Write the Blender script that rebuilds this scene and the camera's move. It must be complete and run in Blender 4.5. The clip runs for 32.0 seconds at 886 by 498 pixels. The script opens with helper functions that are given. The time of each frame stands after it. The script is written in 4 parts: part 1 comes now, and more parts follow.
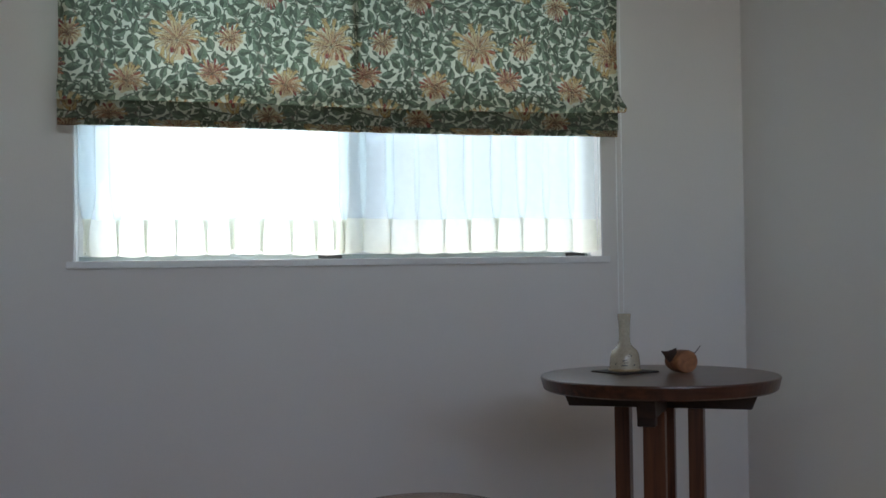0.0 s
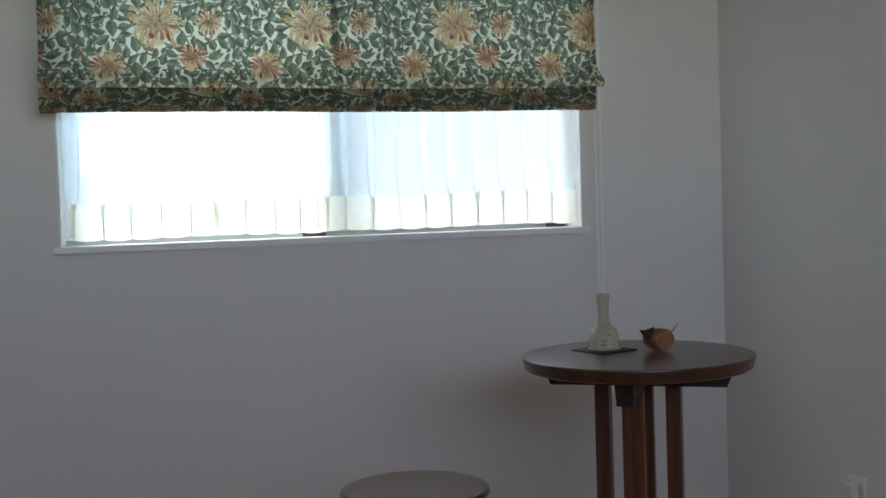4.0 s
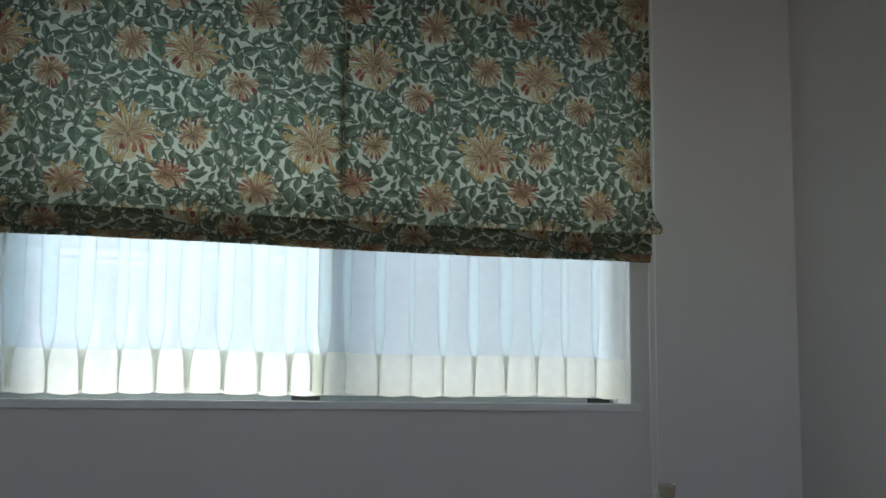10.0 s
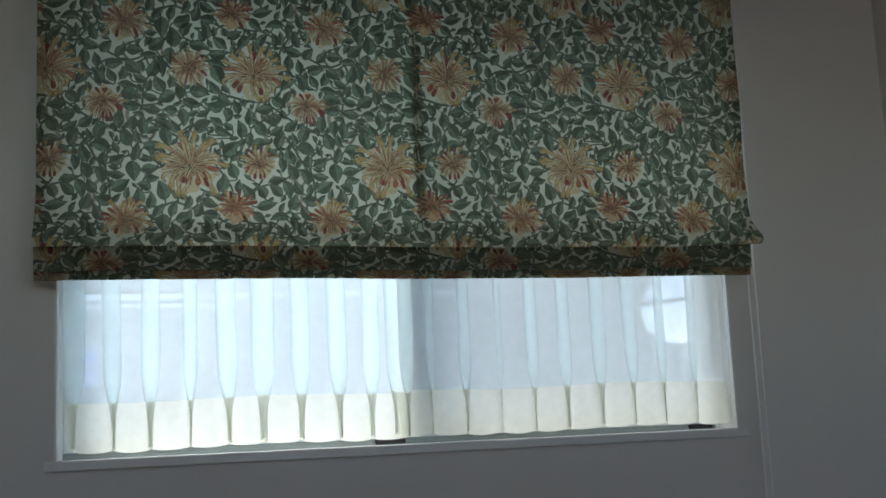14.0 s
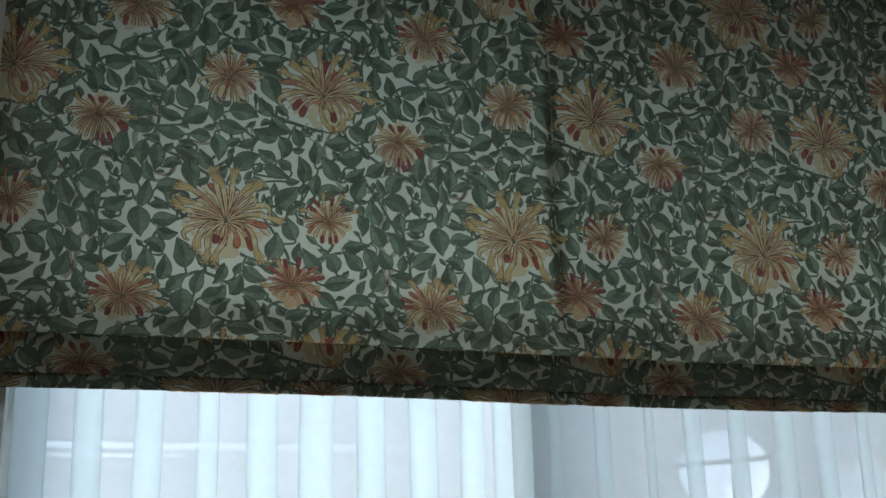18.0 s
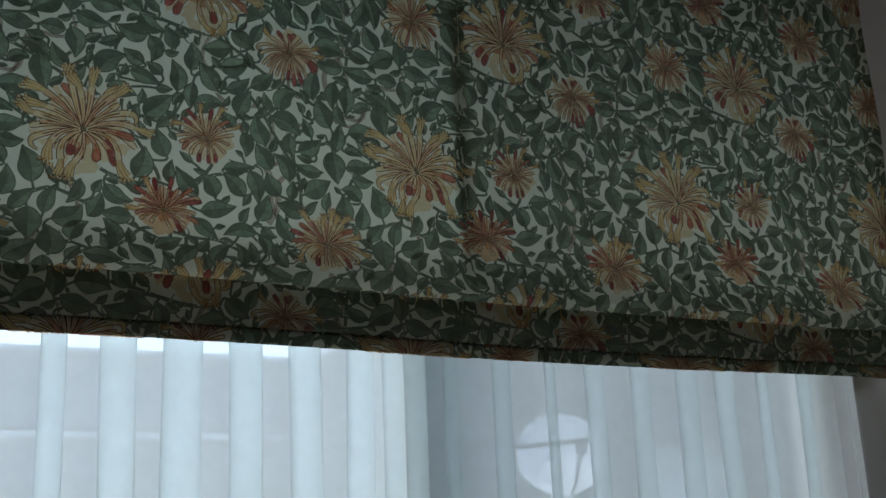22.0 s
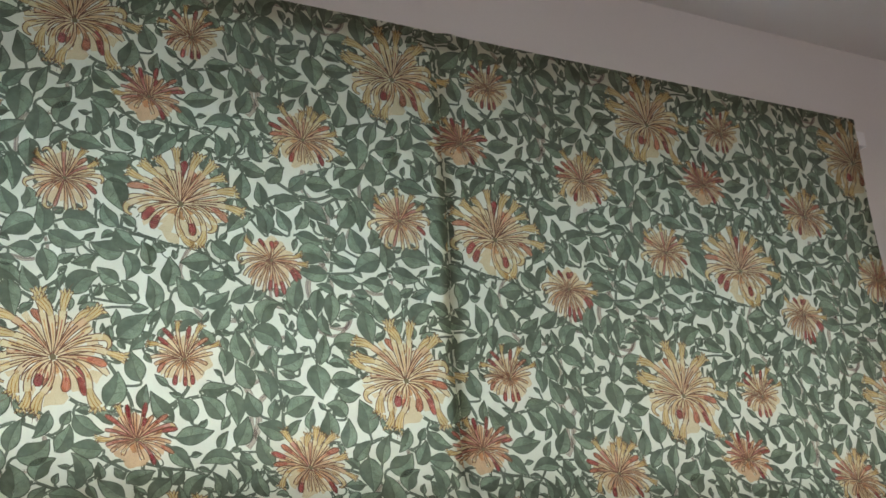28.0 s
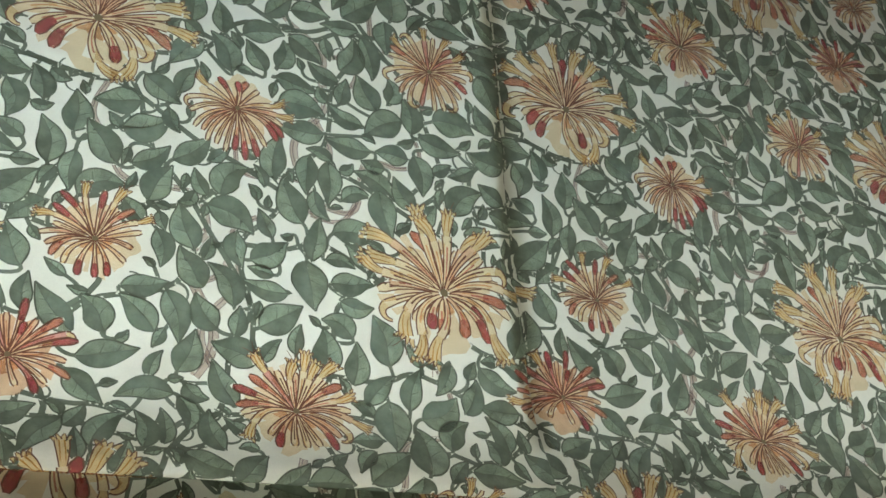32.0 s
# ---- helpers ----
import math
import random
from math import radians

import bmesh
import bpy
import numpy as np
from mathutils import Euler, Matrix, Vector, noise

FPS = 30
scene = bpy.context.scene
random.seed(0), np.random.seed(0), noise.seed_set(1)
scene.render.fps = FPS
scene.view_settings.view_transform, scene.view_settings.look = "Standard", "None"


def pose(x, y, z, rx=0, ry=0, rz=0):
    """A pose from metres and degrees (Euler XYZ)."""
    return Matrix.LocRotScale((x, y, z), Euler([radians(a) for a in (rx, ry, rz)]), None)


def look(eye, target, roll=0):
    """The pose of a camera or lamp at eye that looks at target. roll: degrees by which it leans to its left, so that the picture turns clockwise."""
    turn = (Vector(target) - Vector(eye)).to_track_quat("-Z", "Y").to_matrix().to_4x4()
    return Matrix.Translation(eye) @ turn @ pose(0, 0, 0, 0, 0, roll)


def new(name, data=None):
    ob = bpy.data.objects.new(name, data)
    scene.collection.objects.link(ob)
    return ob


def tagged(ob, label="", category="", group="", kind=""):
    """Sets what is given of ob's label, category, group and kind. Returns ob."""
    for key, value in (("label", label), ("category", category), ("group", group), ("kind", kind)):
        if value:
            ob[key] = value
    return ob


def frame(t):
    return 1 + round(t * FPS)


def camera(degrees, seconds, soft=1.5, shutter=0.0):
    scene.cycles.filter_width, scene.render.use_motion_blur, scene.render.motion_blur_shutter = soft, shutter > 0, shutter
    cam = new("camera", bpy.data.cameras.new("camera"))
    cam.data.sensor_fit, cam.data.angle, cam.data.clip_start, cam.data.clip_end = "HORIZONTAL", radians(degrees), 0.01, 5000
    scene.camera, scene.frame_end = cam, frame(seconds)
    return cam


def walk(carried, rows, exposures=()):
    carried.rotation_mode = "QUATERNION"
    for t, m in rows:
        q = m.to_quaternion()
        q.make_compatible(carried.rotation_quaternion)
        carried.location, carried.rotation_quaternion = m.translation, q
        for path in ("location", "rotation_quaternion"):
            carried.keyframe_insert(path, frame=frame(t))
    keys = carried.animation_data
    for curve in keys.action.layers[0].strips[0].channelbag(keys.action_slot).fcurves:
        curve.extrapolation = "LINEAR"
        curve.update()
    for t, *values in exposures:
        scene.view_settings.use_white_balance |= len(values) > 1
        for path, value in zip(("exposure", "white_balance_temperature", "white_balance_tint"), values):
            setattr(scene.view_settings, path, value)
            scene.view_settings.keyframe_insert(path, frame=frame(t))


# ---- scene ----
cam = camera(41.8, 32.0, soft=1.6)
METRES, EYE, TILT, LEAN, TURN = 3.58, 1.01, 0.0, 0.0, -17.0
ROWS = [
    (0.0, 0.0100, -0.0010, 0.0047, 0.64, 1.01, 0.78),
    (0.5, 0.0132, -0.0026, 0.0093, 0.65, 1.06, 1.71),
    (1.0, 0.0087, -0.0046, 0.0164, 1.09, 1.10, 0.98),
    (1.5, 0.0144, -0.0081, 0.0228, 1.89, 2.53, 0.36),
    (2.0, 0.0117, -0.0126, 0.0266, 1.67, -0.94, 0.03),
    (2.5, 0.0103, -0.0158, 0.0278, 1.32, -2.22, 1.11),
    (3.0, 0.0112, -0.0164, 0.0346, 0.55, -2.32, 1.89),
    (3.5, 0.0121, -0.0194, 0.0436, -0.10, -2.37, 1.83),
    (5.5, 0.0336, 0.0157, 0.0307, 1.12, -0.42, 1.15),
    (6.0, 0.0384, 0.0308, 0.0262, 1.85, 0.49, 0.59),
    (6.5, 0.0343, 0.0522, 0.0216, 1.89, -0.64, 0.71),
    (7.0, 0.0303, 0.0687, 0.0192, 1.32, -1.26, 0.32),
    (7.5, 0.0249, 0.0838, 0.0193, 1.11, -1.16, -0.11),
    (8.0, 0.0234, 0.0986, 0.0198, 0.56, 2.31, 0.01),
    (8.5, 0.0275, 0.1250, 0.0247, 0.39, 3.68, 1.58),
    (9.0, 0.0358, 0.1437, 0.0178, 1.53, 5.29, 1.37),
    (9.5, 0.0191, 0.1599, 0.0092, 0.96, 6.70, 0.82),
    (10.0, 0.0140, 0.1674, 0.0180, 0.92, 7.35, -0.52),
    (10.5, 0.0119, 0.1721, 0.0161, 1.06, 7.49, 0.84),
    (11.0, 0.0091, 0.1758, 0.0156, 0.99, 7.11, 0.89),
    (11.5, 0.0038, 0.1747, 0.0153, 1.85, 7.19, 0.79),
    (12.0, 0.0006, 0.1744, 0.0146, 2.58, 7.20, 1.05),
    (12.5, -0.0057, 0.1797, 0.0144, 2.52, 7.25, 1.29),
    (13.0, -0.0115, 0.1868, 0.0114, 2.43, 6.99, 1.13),
    (13.5, -0.0268, 0.1987, 0.0118, 2.10, 7.27, 1.15),
    (14.0, -0.0424, 0.2288, 0.0266, 1.66, 8.66, 2.58),
    (14.5, -0.0434, 0.2601, 0.0360, 2.06, 9.96, 1.49),
    (16.5, -0.0871, 0.3961, 0.0388, 1.24, 13.88, 1.31),
    (17.0, -0.1018, 0.4320, 0.0453, 1.52, 14.71, 0.55),
    (17.5, -0.1189, 0.4625, 0.0466, 0.14, 15.58, 0.76),
    (18.0, -0.1369, 0.4807, 0.0455, -1.03, 16.44, 1.40),
    (18.5, -0.1469, 0.5093, 0.0445, -1.26, 16.92, 1.37),
    (19.0, -0.1579, 0.5413, 0.0475, -1.60, 17.77, 1.70),
    (19.5, -0.1677, 0.5498, 0.0506, -2.13, 17.99, 1.92),
    (20.0, -0.1797, 0.5529, 0.0486, -5.23, 17.35, 1.64),
    (20.5, -0.1862, 0.5522, 0.0471, -7.73, 16.87, 1.72),
    (21.0, -0.1834, 0.5538, 0.0471, -8.65, 16.72, 1.67),
    (21.5, -0.1734, 0.5530, 0.0433, -9.71, 16.28, 1.85),
    (22.0, -0.1650, 0.5510, 0.0410, -10.14, 15.78, 2.49),
    (22.5, -0.1579, 0.5486, 0.0394, -10.57, 15.56, 3.06),
    (23.0, -0.1480, 0.5455, 0.0408, -10.45, 15.22, 3.98),
    (23.5, -0.1390, 0.5437, 0.0398, -10.51, 14.69, 4.26),
    (24.0, -0.1307, 0.5430, 0.0409, -10.73, 14.47, 3.91),
    (24.5, -0.1254, 0.5439, 0.0386, -10.84, 14.66, 3.82),
    (26.5, -0.1506, 0.5592, 0.0727, -10.89, 16.52, 3.01),
    (27.0, -0.1522, 0.5590, 0.0818, -10.70, 19.11, 2.11),
    (27.5, -0.1515, 0.5570, 0.0833, -10.01, 20.23, 3.63),
    (28.0, -0.1523, 0.5553, 0.0838, -9.08, 21.00, 3.26),
    (28.5, -0.1527, 0.5560, 0.0841, -8.09, 21.19, 3.53),
    (29.0, -0.1508, 0.5575, 0.0832, -7.97, 21.42, 3.47),
    (29.5, -0.1503, 0.5601, 0.0801, -8.49, 20.95, 2.58),
    (30.0, -0.1494, 0.5613, 0.0788, -8.48, 20.30, 3.14),
    (30.5, -0.1469, 0.5680, 0.0785, -8.42, 20.08, 3.14),
    (31.0, -0.1520, 0.6047, 0.0771, -8.08, 20.54, 2.71),
    (31.5, -0.1585, 0.6629, 0.0784, -7.83, 24.51, 4.59),
    (32.0, -0.1392, 0.7174, 0.0812, -8.49, 25.55, 3.83),
]
EXPOSURES = [
    (0.0, 3.35, 6380, 9), (2.0, 3.25, 6380, 9), (3.0, 3.53, 6380, 9), (3.5, 3.53, 6380, 9), (5.5, 3.2, 6380, 9), (6.0, 3.2, 6380, 9), (7.0, 3.4, 6380, 9), (7.5, 3.35, 6380, 9), (9.0, 2.78, 6380, 7.5), (13.0, 2.6, 6380, 7.5),
    (17.0, 2.32, 6400, 9), (18.0, 2.4, 6400, 9), (20.0, 2.08, 6400, 9), (22.0, 1.85, 6400, 9), (24.0, 2.25, 6400, 9), (24.5, 2.3, 6400, 9), (27.0, 3.2, 6850, 17), (28.0, 3.97, 7000, 17.5), (29.0, 3.97, 7000, 17.5), (30.0, 3.8, 7000, 17.5), (31.0, 3.88, 7000, 17.5), (32.0, 3.93, 7000, 18),
]
walk(cam, [(t, pose(0, 0, EYE, TILT, LEAN, TURN) @ pose(METRES * x, METRES * y, METRES * z, 90 + pitch, roll, yaw)) for t, x, y, z, yaw, pitch, roll in ROWS], EXPOSURES)

# ---- plan, in metres ----
WALL_Y = 3.58          # room face of the window wall
EAST_X = 2.188         # room face of the wall beside the table
CEIL_Z = 2.53
OPEN_L, OPEN_R, OPEN_B, OPEN_T = -0.05, 1.65, 1.065, 2.20
SHADE_L, SHADE_W, SHADE_TOP = -0.082, 1.729, 2.265
TABLE = (1.385, 2.66)
TABLE_TOP = 0.753
STOOL = (0.79, 2.72)
REAR_L, REAR_R, REAR_B, REAR_T = -0.30, 2.00, 1.45, 2.40      # added opening in the rear wall, never in view, for the fill lamp

# ---- world and light ----
world = bpy.data.worlds.new("sky")
scene.world = world
world.use_nodes = True
wn = world.node_tree.nodes
sky = wn.new("ShaderNodeTexSky")
sky.sky_type = "NISHITA"
sky.sun_disc = False
sky.sun_elevation, sky.sun_rotation = radians(60), radians(-25)
sky.air_density, sky.dust_density = 1.0, 2.0
world.node_tree.links.new(sky.outputs[0], wn["Background"].inputs[0])
wn["Background"].inputs[1].default_value = 0.122

sun = new("sun", bpy.data.lights.new("sun", "SUN"))
sun.data.energy, sun.data.angle, sun.data.color = 1.05, radians(45), (1.0, 0.97, 0.93)
sun.matrix_world = look((-2.11, 4.53, 8.66), (0, 0, 0))

# Added fill lamp in an unseen opening; lights the room from behind.
rear_fill = new("unseen_rear_fill", bpy.data.lights.new("unseen_rear_fill", "AREA"))
rear_fill.data.shape, rear_fill.data.size, rear_fill.data.size_y = "RECTANGLE", REAR_R - REAR_L, REAR_T - REAR_B
rear_fill.data.energy, rear_fill.data.color = 1.0, (1.0, 0.905, 0.86)
rear_fill.matrix_world = look(((REAR_L + REAR_R) / 2, -1.19, (REAR_B + REAR_T) / 2), (0.9, 3.58, 1.2))


# ---- materials ----
def material(name, colour, rough=0.6, metal=0.0, vary=0.08, scale=6.0, grain=60.0, bump=0.05, depth=0.002, specular=0.5, coat=0.0, object_vary=0.0):
    """A surface with stains and grain at two scales, in metres."""
    m = bpy.data.materials.new(name)
    m.use_nodes = True
    nt = m.node_tree
    b = nt.nodes["Principled BSDF"]
    b.inputs["Roughness"].default_value = rough
    b.inputs["Metallic"].default_value = metal
    b.inputs["Specular IOR Level"].default_value = specular
    b.inputs["Coat Weight"].default_value = coat
    tc = nt.nodes.new("ShaderNodeTexCoord")
    n1, n2 = nt.nodes.new("ShaderNodeTexNoise"), nt.nodes.new("ShaderNodeTexNoise")
    n1.inputs["Scale"].default_value, n2.inputs["Scale"].default_value = scale, grain
    n1.inputs["Detail"].default_value, n2.inputs["Detail"].default_value = 4, 3
    for n in (n1, n2):
        nt.links.new(tc.outputs["Object"], n.inputs["Vector"])
    add = nt.nodes.new("ShaderNodeMath")
    add.operation = "ADD"
    nt.links.new(n1.outputs["Fac"], add.inputs[0])
    nt.links.new(n2.outputs["Fac"], add.inputs[1])
    mr = nt.nodes.new("ShaderNodeMapRange")
    mr.inputs["From Min"].default_value, mr.inputs["From Max"].default_value = 0.6, 1.4
    mr.inputs["To Min"].default_value, mr.inputs["To Max"].default_value = 1 - vary, 1 + vary
    nt.links.new(add.outputs[0], mr.inputs["Value"])
    mul = nt.nodes.new("ShaderNodeVectorMath")
    mul.operation = "SCALE"
    mul.inputs[0].default_value = colour
    nt.links.new(mr.outputs[0], mul.inputs["Scale"])
    nt.links.new(mul.outputs[0], b.inputs["Base Color"])
    if bump:
        bp = nt.nodes.new("ShaderNodeBump")
        bp.inputs["Strength"].default_value, bp.inputs["Distance"].default_value = bump, depth
        nt.links.new(n2.outputs["Fac"], bp.inputs["Height"])
        nt.links.new(bp.outputs[0], b.inputs["Normal"])
    return m


def wood(name, dark, light, along="Z", rough=0.35, coat=0.2):
    """Stained timber with grain running along one axis."""
    m = bpy.data.materials.new(name)
    m.use_nodes = True
    nt = m.node_tree
    b = nt.nodes["Principled BSDF"]
    b.inputs["Roughness"].default_value, b.inputs["Coat Weight"].default_value, b.inputs["Coat Roughness"].default_value = rough, coat, 0.25
    tc, mp = nt.nodes.new("ShaderNodeTexCoord"), nt.nodes.new("ShaderNodeMapping")
    mp.inputs["Scale"].default_value = {"Z": (30, 30, 1.6), "X": (1.6, 30, 30), "Y": (30, 1.6, 30)}[along]
    n1, n2 = nt.nodes.new("ShaderNodeTexNoise"), nt.nodes.new("ShaderNodeTexNoise")
    n1.inputs["Scale"].default_value, n1.inputs["Detail"].default_value, n1.inputs["Distortion"].default_value = 1.6, 6, 0.8
    n2.inputs["Scale"].default_value, n2.inputs["Detail"].default_value = 9.0, 3
    nt.links.new(tc.outputs["Object"], mp.inputs[0])
    nt.links.new(mp.outputs[0], n1.inputs["Vector"])
    nt.links.new(mp.outputs[0], n2.inputs["Vector"])
    ramp = nt.nodes.new("ShaderNodeValToRGB")
    ramp.color_ramp.elements[0].position, ramp.color_ramp.elements[1].position = 0.32, 0.7
    ramp.color_ramp.elements[0].color, ramp.color_ramp.elements[1].color = (*dark, 1), (*light, 1)
    nt.links.new(n1.outputs["Fac"], ramp.inputs[0])
    nt.links.new(ramp.outputs[0], b.inputs["Base Color"])
    bp = nt.nodes.new("ShaderNodeBump")
    bp.inputs["Strength"].default_value, bp.inputs["Distance"].default_value = 0.12, 0.001
    nt.links.new(n2.outputs["Fac"], bp.inputs["Height"])
    nt.links.new(bp.outputs[0], b.inputs["Normal"])
    return m


def cloth(name, colour, through_light=0.3, clear=0.0, vary=0.08, weave=900.0, dye=1.0):
    """Woven cloth: scatters, lets light through, and for a sheer one lets part of the view through."""
    m = bpy.data.materials.new(name)
    m.use_nodes = True
    nt = m.node_tree
    nt.nodes.remove(nt.nodes["Principled BSDF"])
    out = nt.nodes["Material Output"]
    tc = nt.nodes.new("ShaderNodeTexCoord")
    n1, n2 = nt.nodes.new("ShaderNodeTexNoise"), nt.nodes.new("ShaderNodeTexNoise")
    n1.inputs["Scale"].default_value, n2.inputs["Scale"].default_value = 45, weave
    n1.inputs["Detail"].default_value = 5
    nt.links.new(tc.outputs["Object"], n1.inputs["Vector"])
    nt.links.new(tc.outputs["Object"], n2.inputs["Vector"])
    add = nt.nodes.new("ShaderNodeMath")
    nt.links.new(n1.outputs["Fac"], add.inputs[0])
    nt.links.new(n2.outputs["Fac"], add.inputs[1])
    mr = nt.nodes.new("ShaderNodeMapRange")
    mr.inputs["From Min"].default_value, mr.inputs["From Max"].default_value = 0.6, 1.4
    mr.inputs["To Min"].default_value, mr.inputs["To Max"].default_value = 1 - vary, 1 + vary
    nt.links.new(add.outputs[0], mr.inputs["Value"])
    mul = nt.nodes.new("ShaderNodeVectorMath")
    mul.operation = "SCALE"
    mul.inputs[0].default_value = colour
    nt.links.new(mr.outputs[0], mul.inputs["Scale"])
    dif, tra, mix = nt.nodes.new("ShaderNodeBsdfDiffuse"), nt.nodes.new("ShaderNodeBsdfTranslucent"), nt.nodes.new("ShaderNodeMixShader")
    bp = nt.nodes.new("ShaderNodeBump")
    bp.inputs["Strength"].default_value, bp.inputs["Distance"].default_value = 0.15, 0.0006
    nt.links.new(n2.outputs["Fac"], bp.inputs["Height"])
    nt.links.new(bp.outputs[0], dif.inputs["Normal"])
    nt.links.new(mul.outputs[0], dif.inputs["Color"])
    gam = nt.nodes.new("ShaderNodeGamma")          # a dyed thread passes more light than it throws back
    gam.inputs["Gamma"].default_value = dye
    nt.links.new(mul.outputs[0], gam.inputs["Color"])
    nt.links.new(gam.outputs[0], tra.inputs["Color"])
    mix.inputs[0].default_value = through_light
    nt.links.new(dif.outputs[0], mix.inputs[1])
    nt.links.new(tra.outputs[0], mix.inputs[2])
    last = mix
    if clear:
        tr, mix2 = nt.nodes.new("ShaderNodeBsdfTransparent"), nt.nodes.new("ShaderNodeMixShader")
        mix2.inputs[0].default_value = clear
        nt.links.new(mix.outputs[0], mix2.inputs[1])
        nt.links.new(tr.outputs[0], mix2.inputs[2])
        last = mix2
    nt.links.new(last.outputs[0], out.inputs["Surface"])
    return m


def pane_glass(name, tint=(0.925, 0.97, 0.965)):
    m = bpy.data.materials.new(name)
    m.use_nodes = True
    nt = m.node_tree
    nt.nodes.remove(nt.nodes["Principled BSDF"])
    tr, gl, mix, fr = (nt.nodes.new(k) for k in ("ShaderNodeBsdfTransparent", "ShaderNodeBsdfGlossy", "ShaderNodeMixShader", "ShaderNodeFresnel"))
    tr.inputs[0].default_value = (*tint, 1)
    gl.inputs["Roughness"].default_value = 0.0
    fr.inputs["IOR"].default_value = 1.52
    nt.links.new(fr.outputs[0], mix.inputs[0])
    nt.links.new(tr.outputs[0], mix.inputs[1])
    nt.links.new(gl.outputs[0], mix.inputs[2])
    nt.links.new(mix.outputs[0], nt.nodes["Material Output"].inputs["Surface"])
    return m


M_WALL = material("wallpaper_white", (0.758, 0.727, 0.700), rough=0.85, vary=0.03, scale=1.5, grain=420, bump=0.35, depth=0.0012, specular=0.25)
M_CEIL = material("ceiling_paper", (0.795, 0.775, 0.76), rough=0.9, vary=0.03, scale=1.2, grain=300, bump=0.3, depth=0.0012, specular=0.2)
M_TRIM = material("white_trim", (0.82, 0.82, 0.82), rough=0.45, vary=0.03, scale=3, grain=90, bump=0.03)
M_FLOOR = wood("oak_floor", (0.28, 0.19, 0.115), (0.46, 0.33, 0.21), along="X", rough=0.4)
M_ALU = material("white_aluminium", (0.80, 0.82, 0.82), rough=0.35, metal=0.2, vary=0.04, bump=0.0)
M_RAIL = material("grey_rail", (0.30, 0.34, 0.33), rough=0.45, metal=0.3, vary=0.1, bump=0.0)
M_RUBBER = material("black_plastic", (0.015, 0.016, 0.016), rough=0.55, vary=0.1, bump=0.0)
M_GLASS = pane_glass("window_glass")
M_WIRE = material("glass_wire", (0.12, 0.12, 0.12), rough=0.5, metal=0.6, bump=0.0)
M_SHEER = cloth("sheer_voile", (0.868, 0.950, 0.968), through_light=0.95, clear=0.37, vary=0.05, weave=1500)
M_HEM = cloth("sheer_hem", (0.915, 0.935, 0.86), through_light=0.66, clear=0.04, vary=0.06, weave=1200)
M_LINEN = cloth("printed_cotton_ground", (0.560, 0.562, 0.455), through_light=0.46)
M_ALLOWANCE = cloth("plain_cotton_allowance", (0.76, 0.74, 0.66), through_light=0.55)
M_WOOD_TOP = wood("dark_walnut_top", (0.027, 0.0095, 0.0052), (0.092, 0.031, 0.0155), along="X", rough=0.30, coat=0.3)
M_WOOD_LEG = wood("walnut_leg", (0.06, 0.019, 0.008), (0.16, 0.054, 0.020), along="Z", rough=0.4, coat=0.3)
M_WOOD_DARK = wood("dark_bracket_wood", (0.012, 0.006, 0.004), (0.035, 0.015, 0.01), along="X", rough=0.5, coat=0.1)
M_STOOL = wood("brown_stool_wood", (0.055, 0.03, 0.021), (0.15, 0.088, 0.06), along="X", rough=0.26, coat=0.5)
M_STOOL_LEG = wood("dark_stool_leg", (0.03, 0.012, 0.007), (0.1, 0.045, 0.025), along="Z", rough=0.35, coat=0.4)
M_GLAZE = material("cream_glaze", (0.47, 0.42, 0.315), rough=0.18, vary=0.18, scale=22, grain=160, bump=0.02, coat=0.6)
M_FOOT = material("tan_clay_foot", (0.42, 0.30, 0.17), rough=0.3, vary=0.15, scale=30, grain=200, bump=0.05, coat=0.4)
M_INK = material("iron_brush_marks", (0.05, 0.055, 0.06), rough=0.4, vary=0.2, bump=0.0)
M_MAT = material("dark_lacquer_mat", (0.012, 0.011, 0.012), rough=0.6, vary=0.2, scale=20, grain=300, bump=0.2)
M_BIRD = wood("carved_cherry_wood", (0.15, 0.05, 0.018), (0.36, 0.14, 0.05), along="X", rough=0.45, coat=0.2)
M_BIRD_CUT = wood("cut_branch_end", (0.20, 0.075, 0.03), (0.38, 0.155, 0.06), along="Y", rough=0.55, coat=0.05)
M_BEAK = material("dark_bark", (0.04, 0.02, 0.013), rough=0.7, vary=0.3, scale=40, grain=200, bump=0.3)
M_CORD = material("white_cord", (0.86, 0.86, 0.84), rough=0.6, bump=0.0)
M_PLATE = material("outlet_plastic", (0.72, 0.72, 0.70), rough=0.4, vary=0.02, bump=0.0)
M_SIDING = material("pale_siding", (0.15, 0.16, 0.20), rough=0.8, vary=0.05, scale=0.8, grain=9, bump=0.05)
M_SIDING_LOW = material("grey_lower_siding", (0.14, 0.156, 0.17), rough=0.8, vary=0.06, scale=0.8, grain=9, bump=0.05)
M_BAND = material("white_rain_gutter", (0.85, 0.85, 0.85), rough=0.5, vary=0.03, bump=0.0)
M_SEAM = material("grey_flashing", (0.32, 0.34, 0.37), rough=0.6, vary=0.08, bump=0.0)
M_ROOF = material("pale_roof", (0.62, 0.62, 0.66), rough=0.7, vary=0.1, scale=2, grain=20, bump=0.1)
M_GROUND = material("street_asphalt", (0.08, 0.08, 0.085), rough=0.9, vary=0.2, scale=0.6, grain=30, bump=0.2)


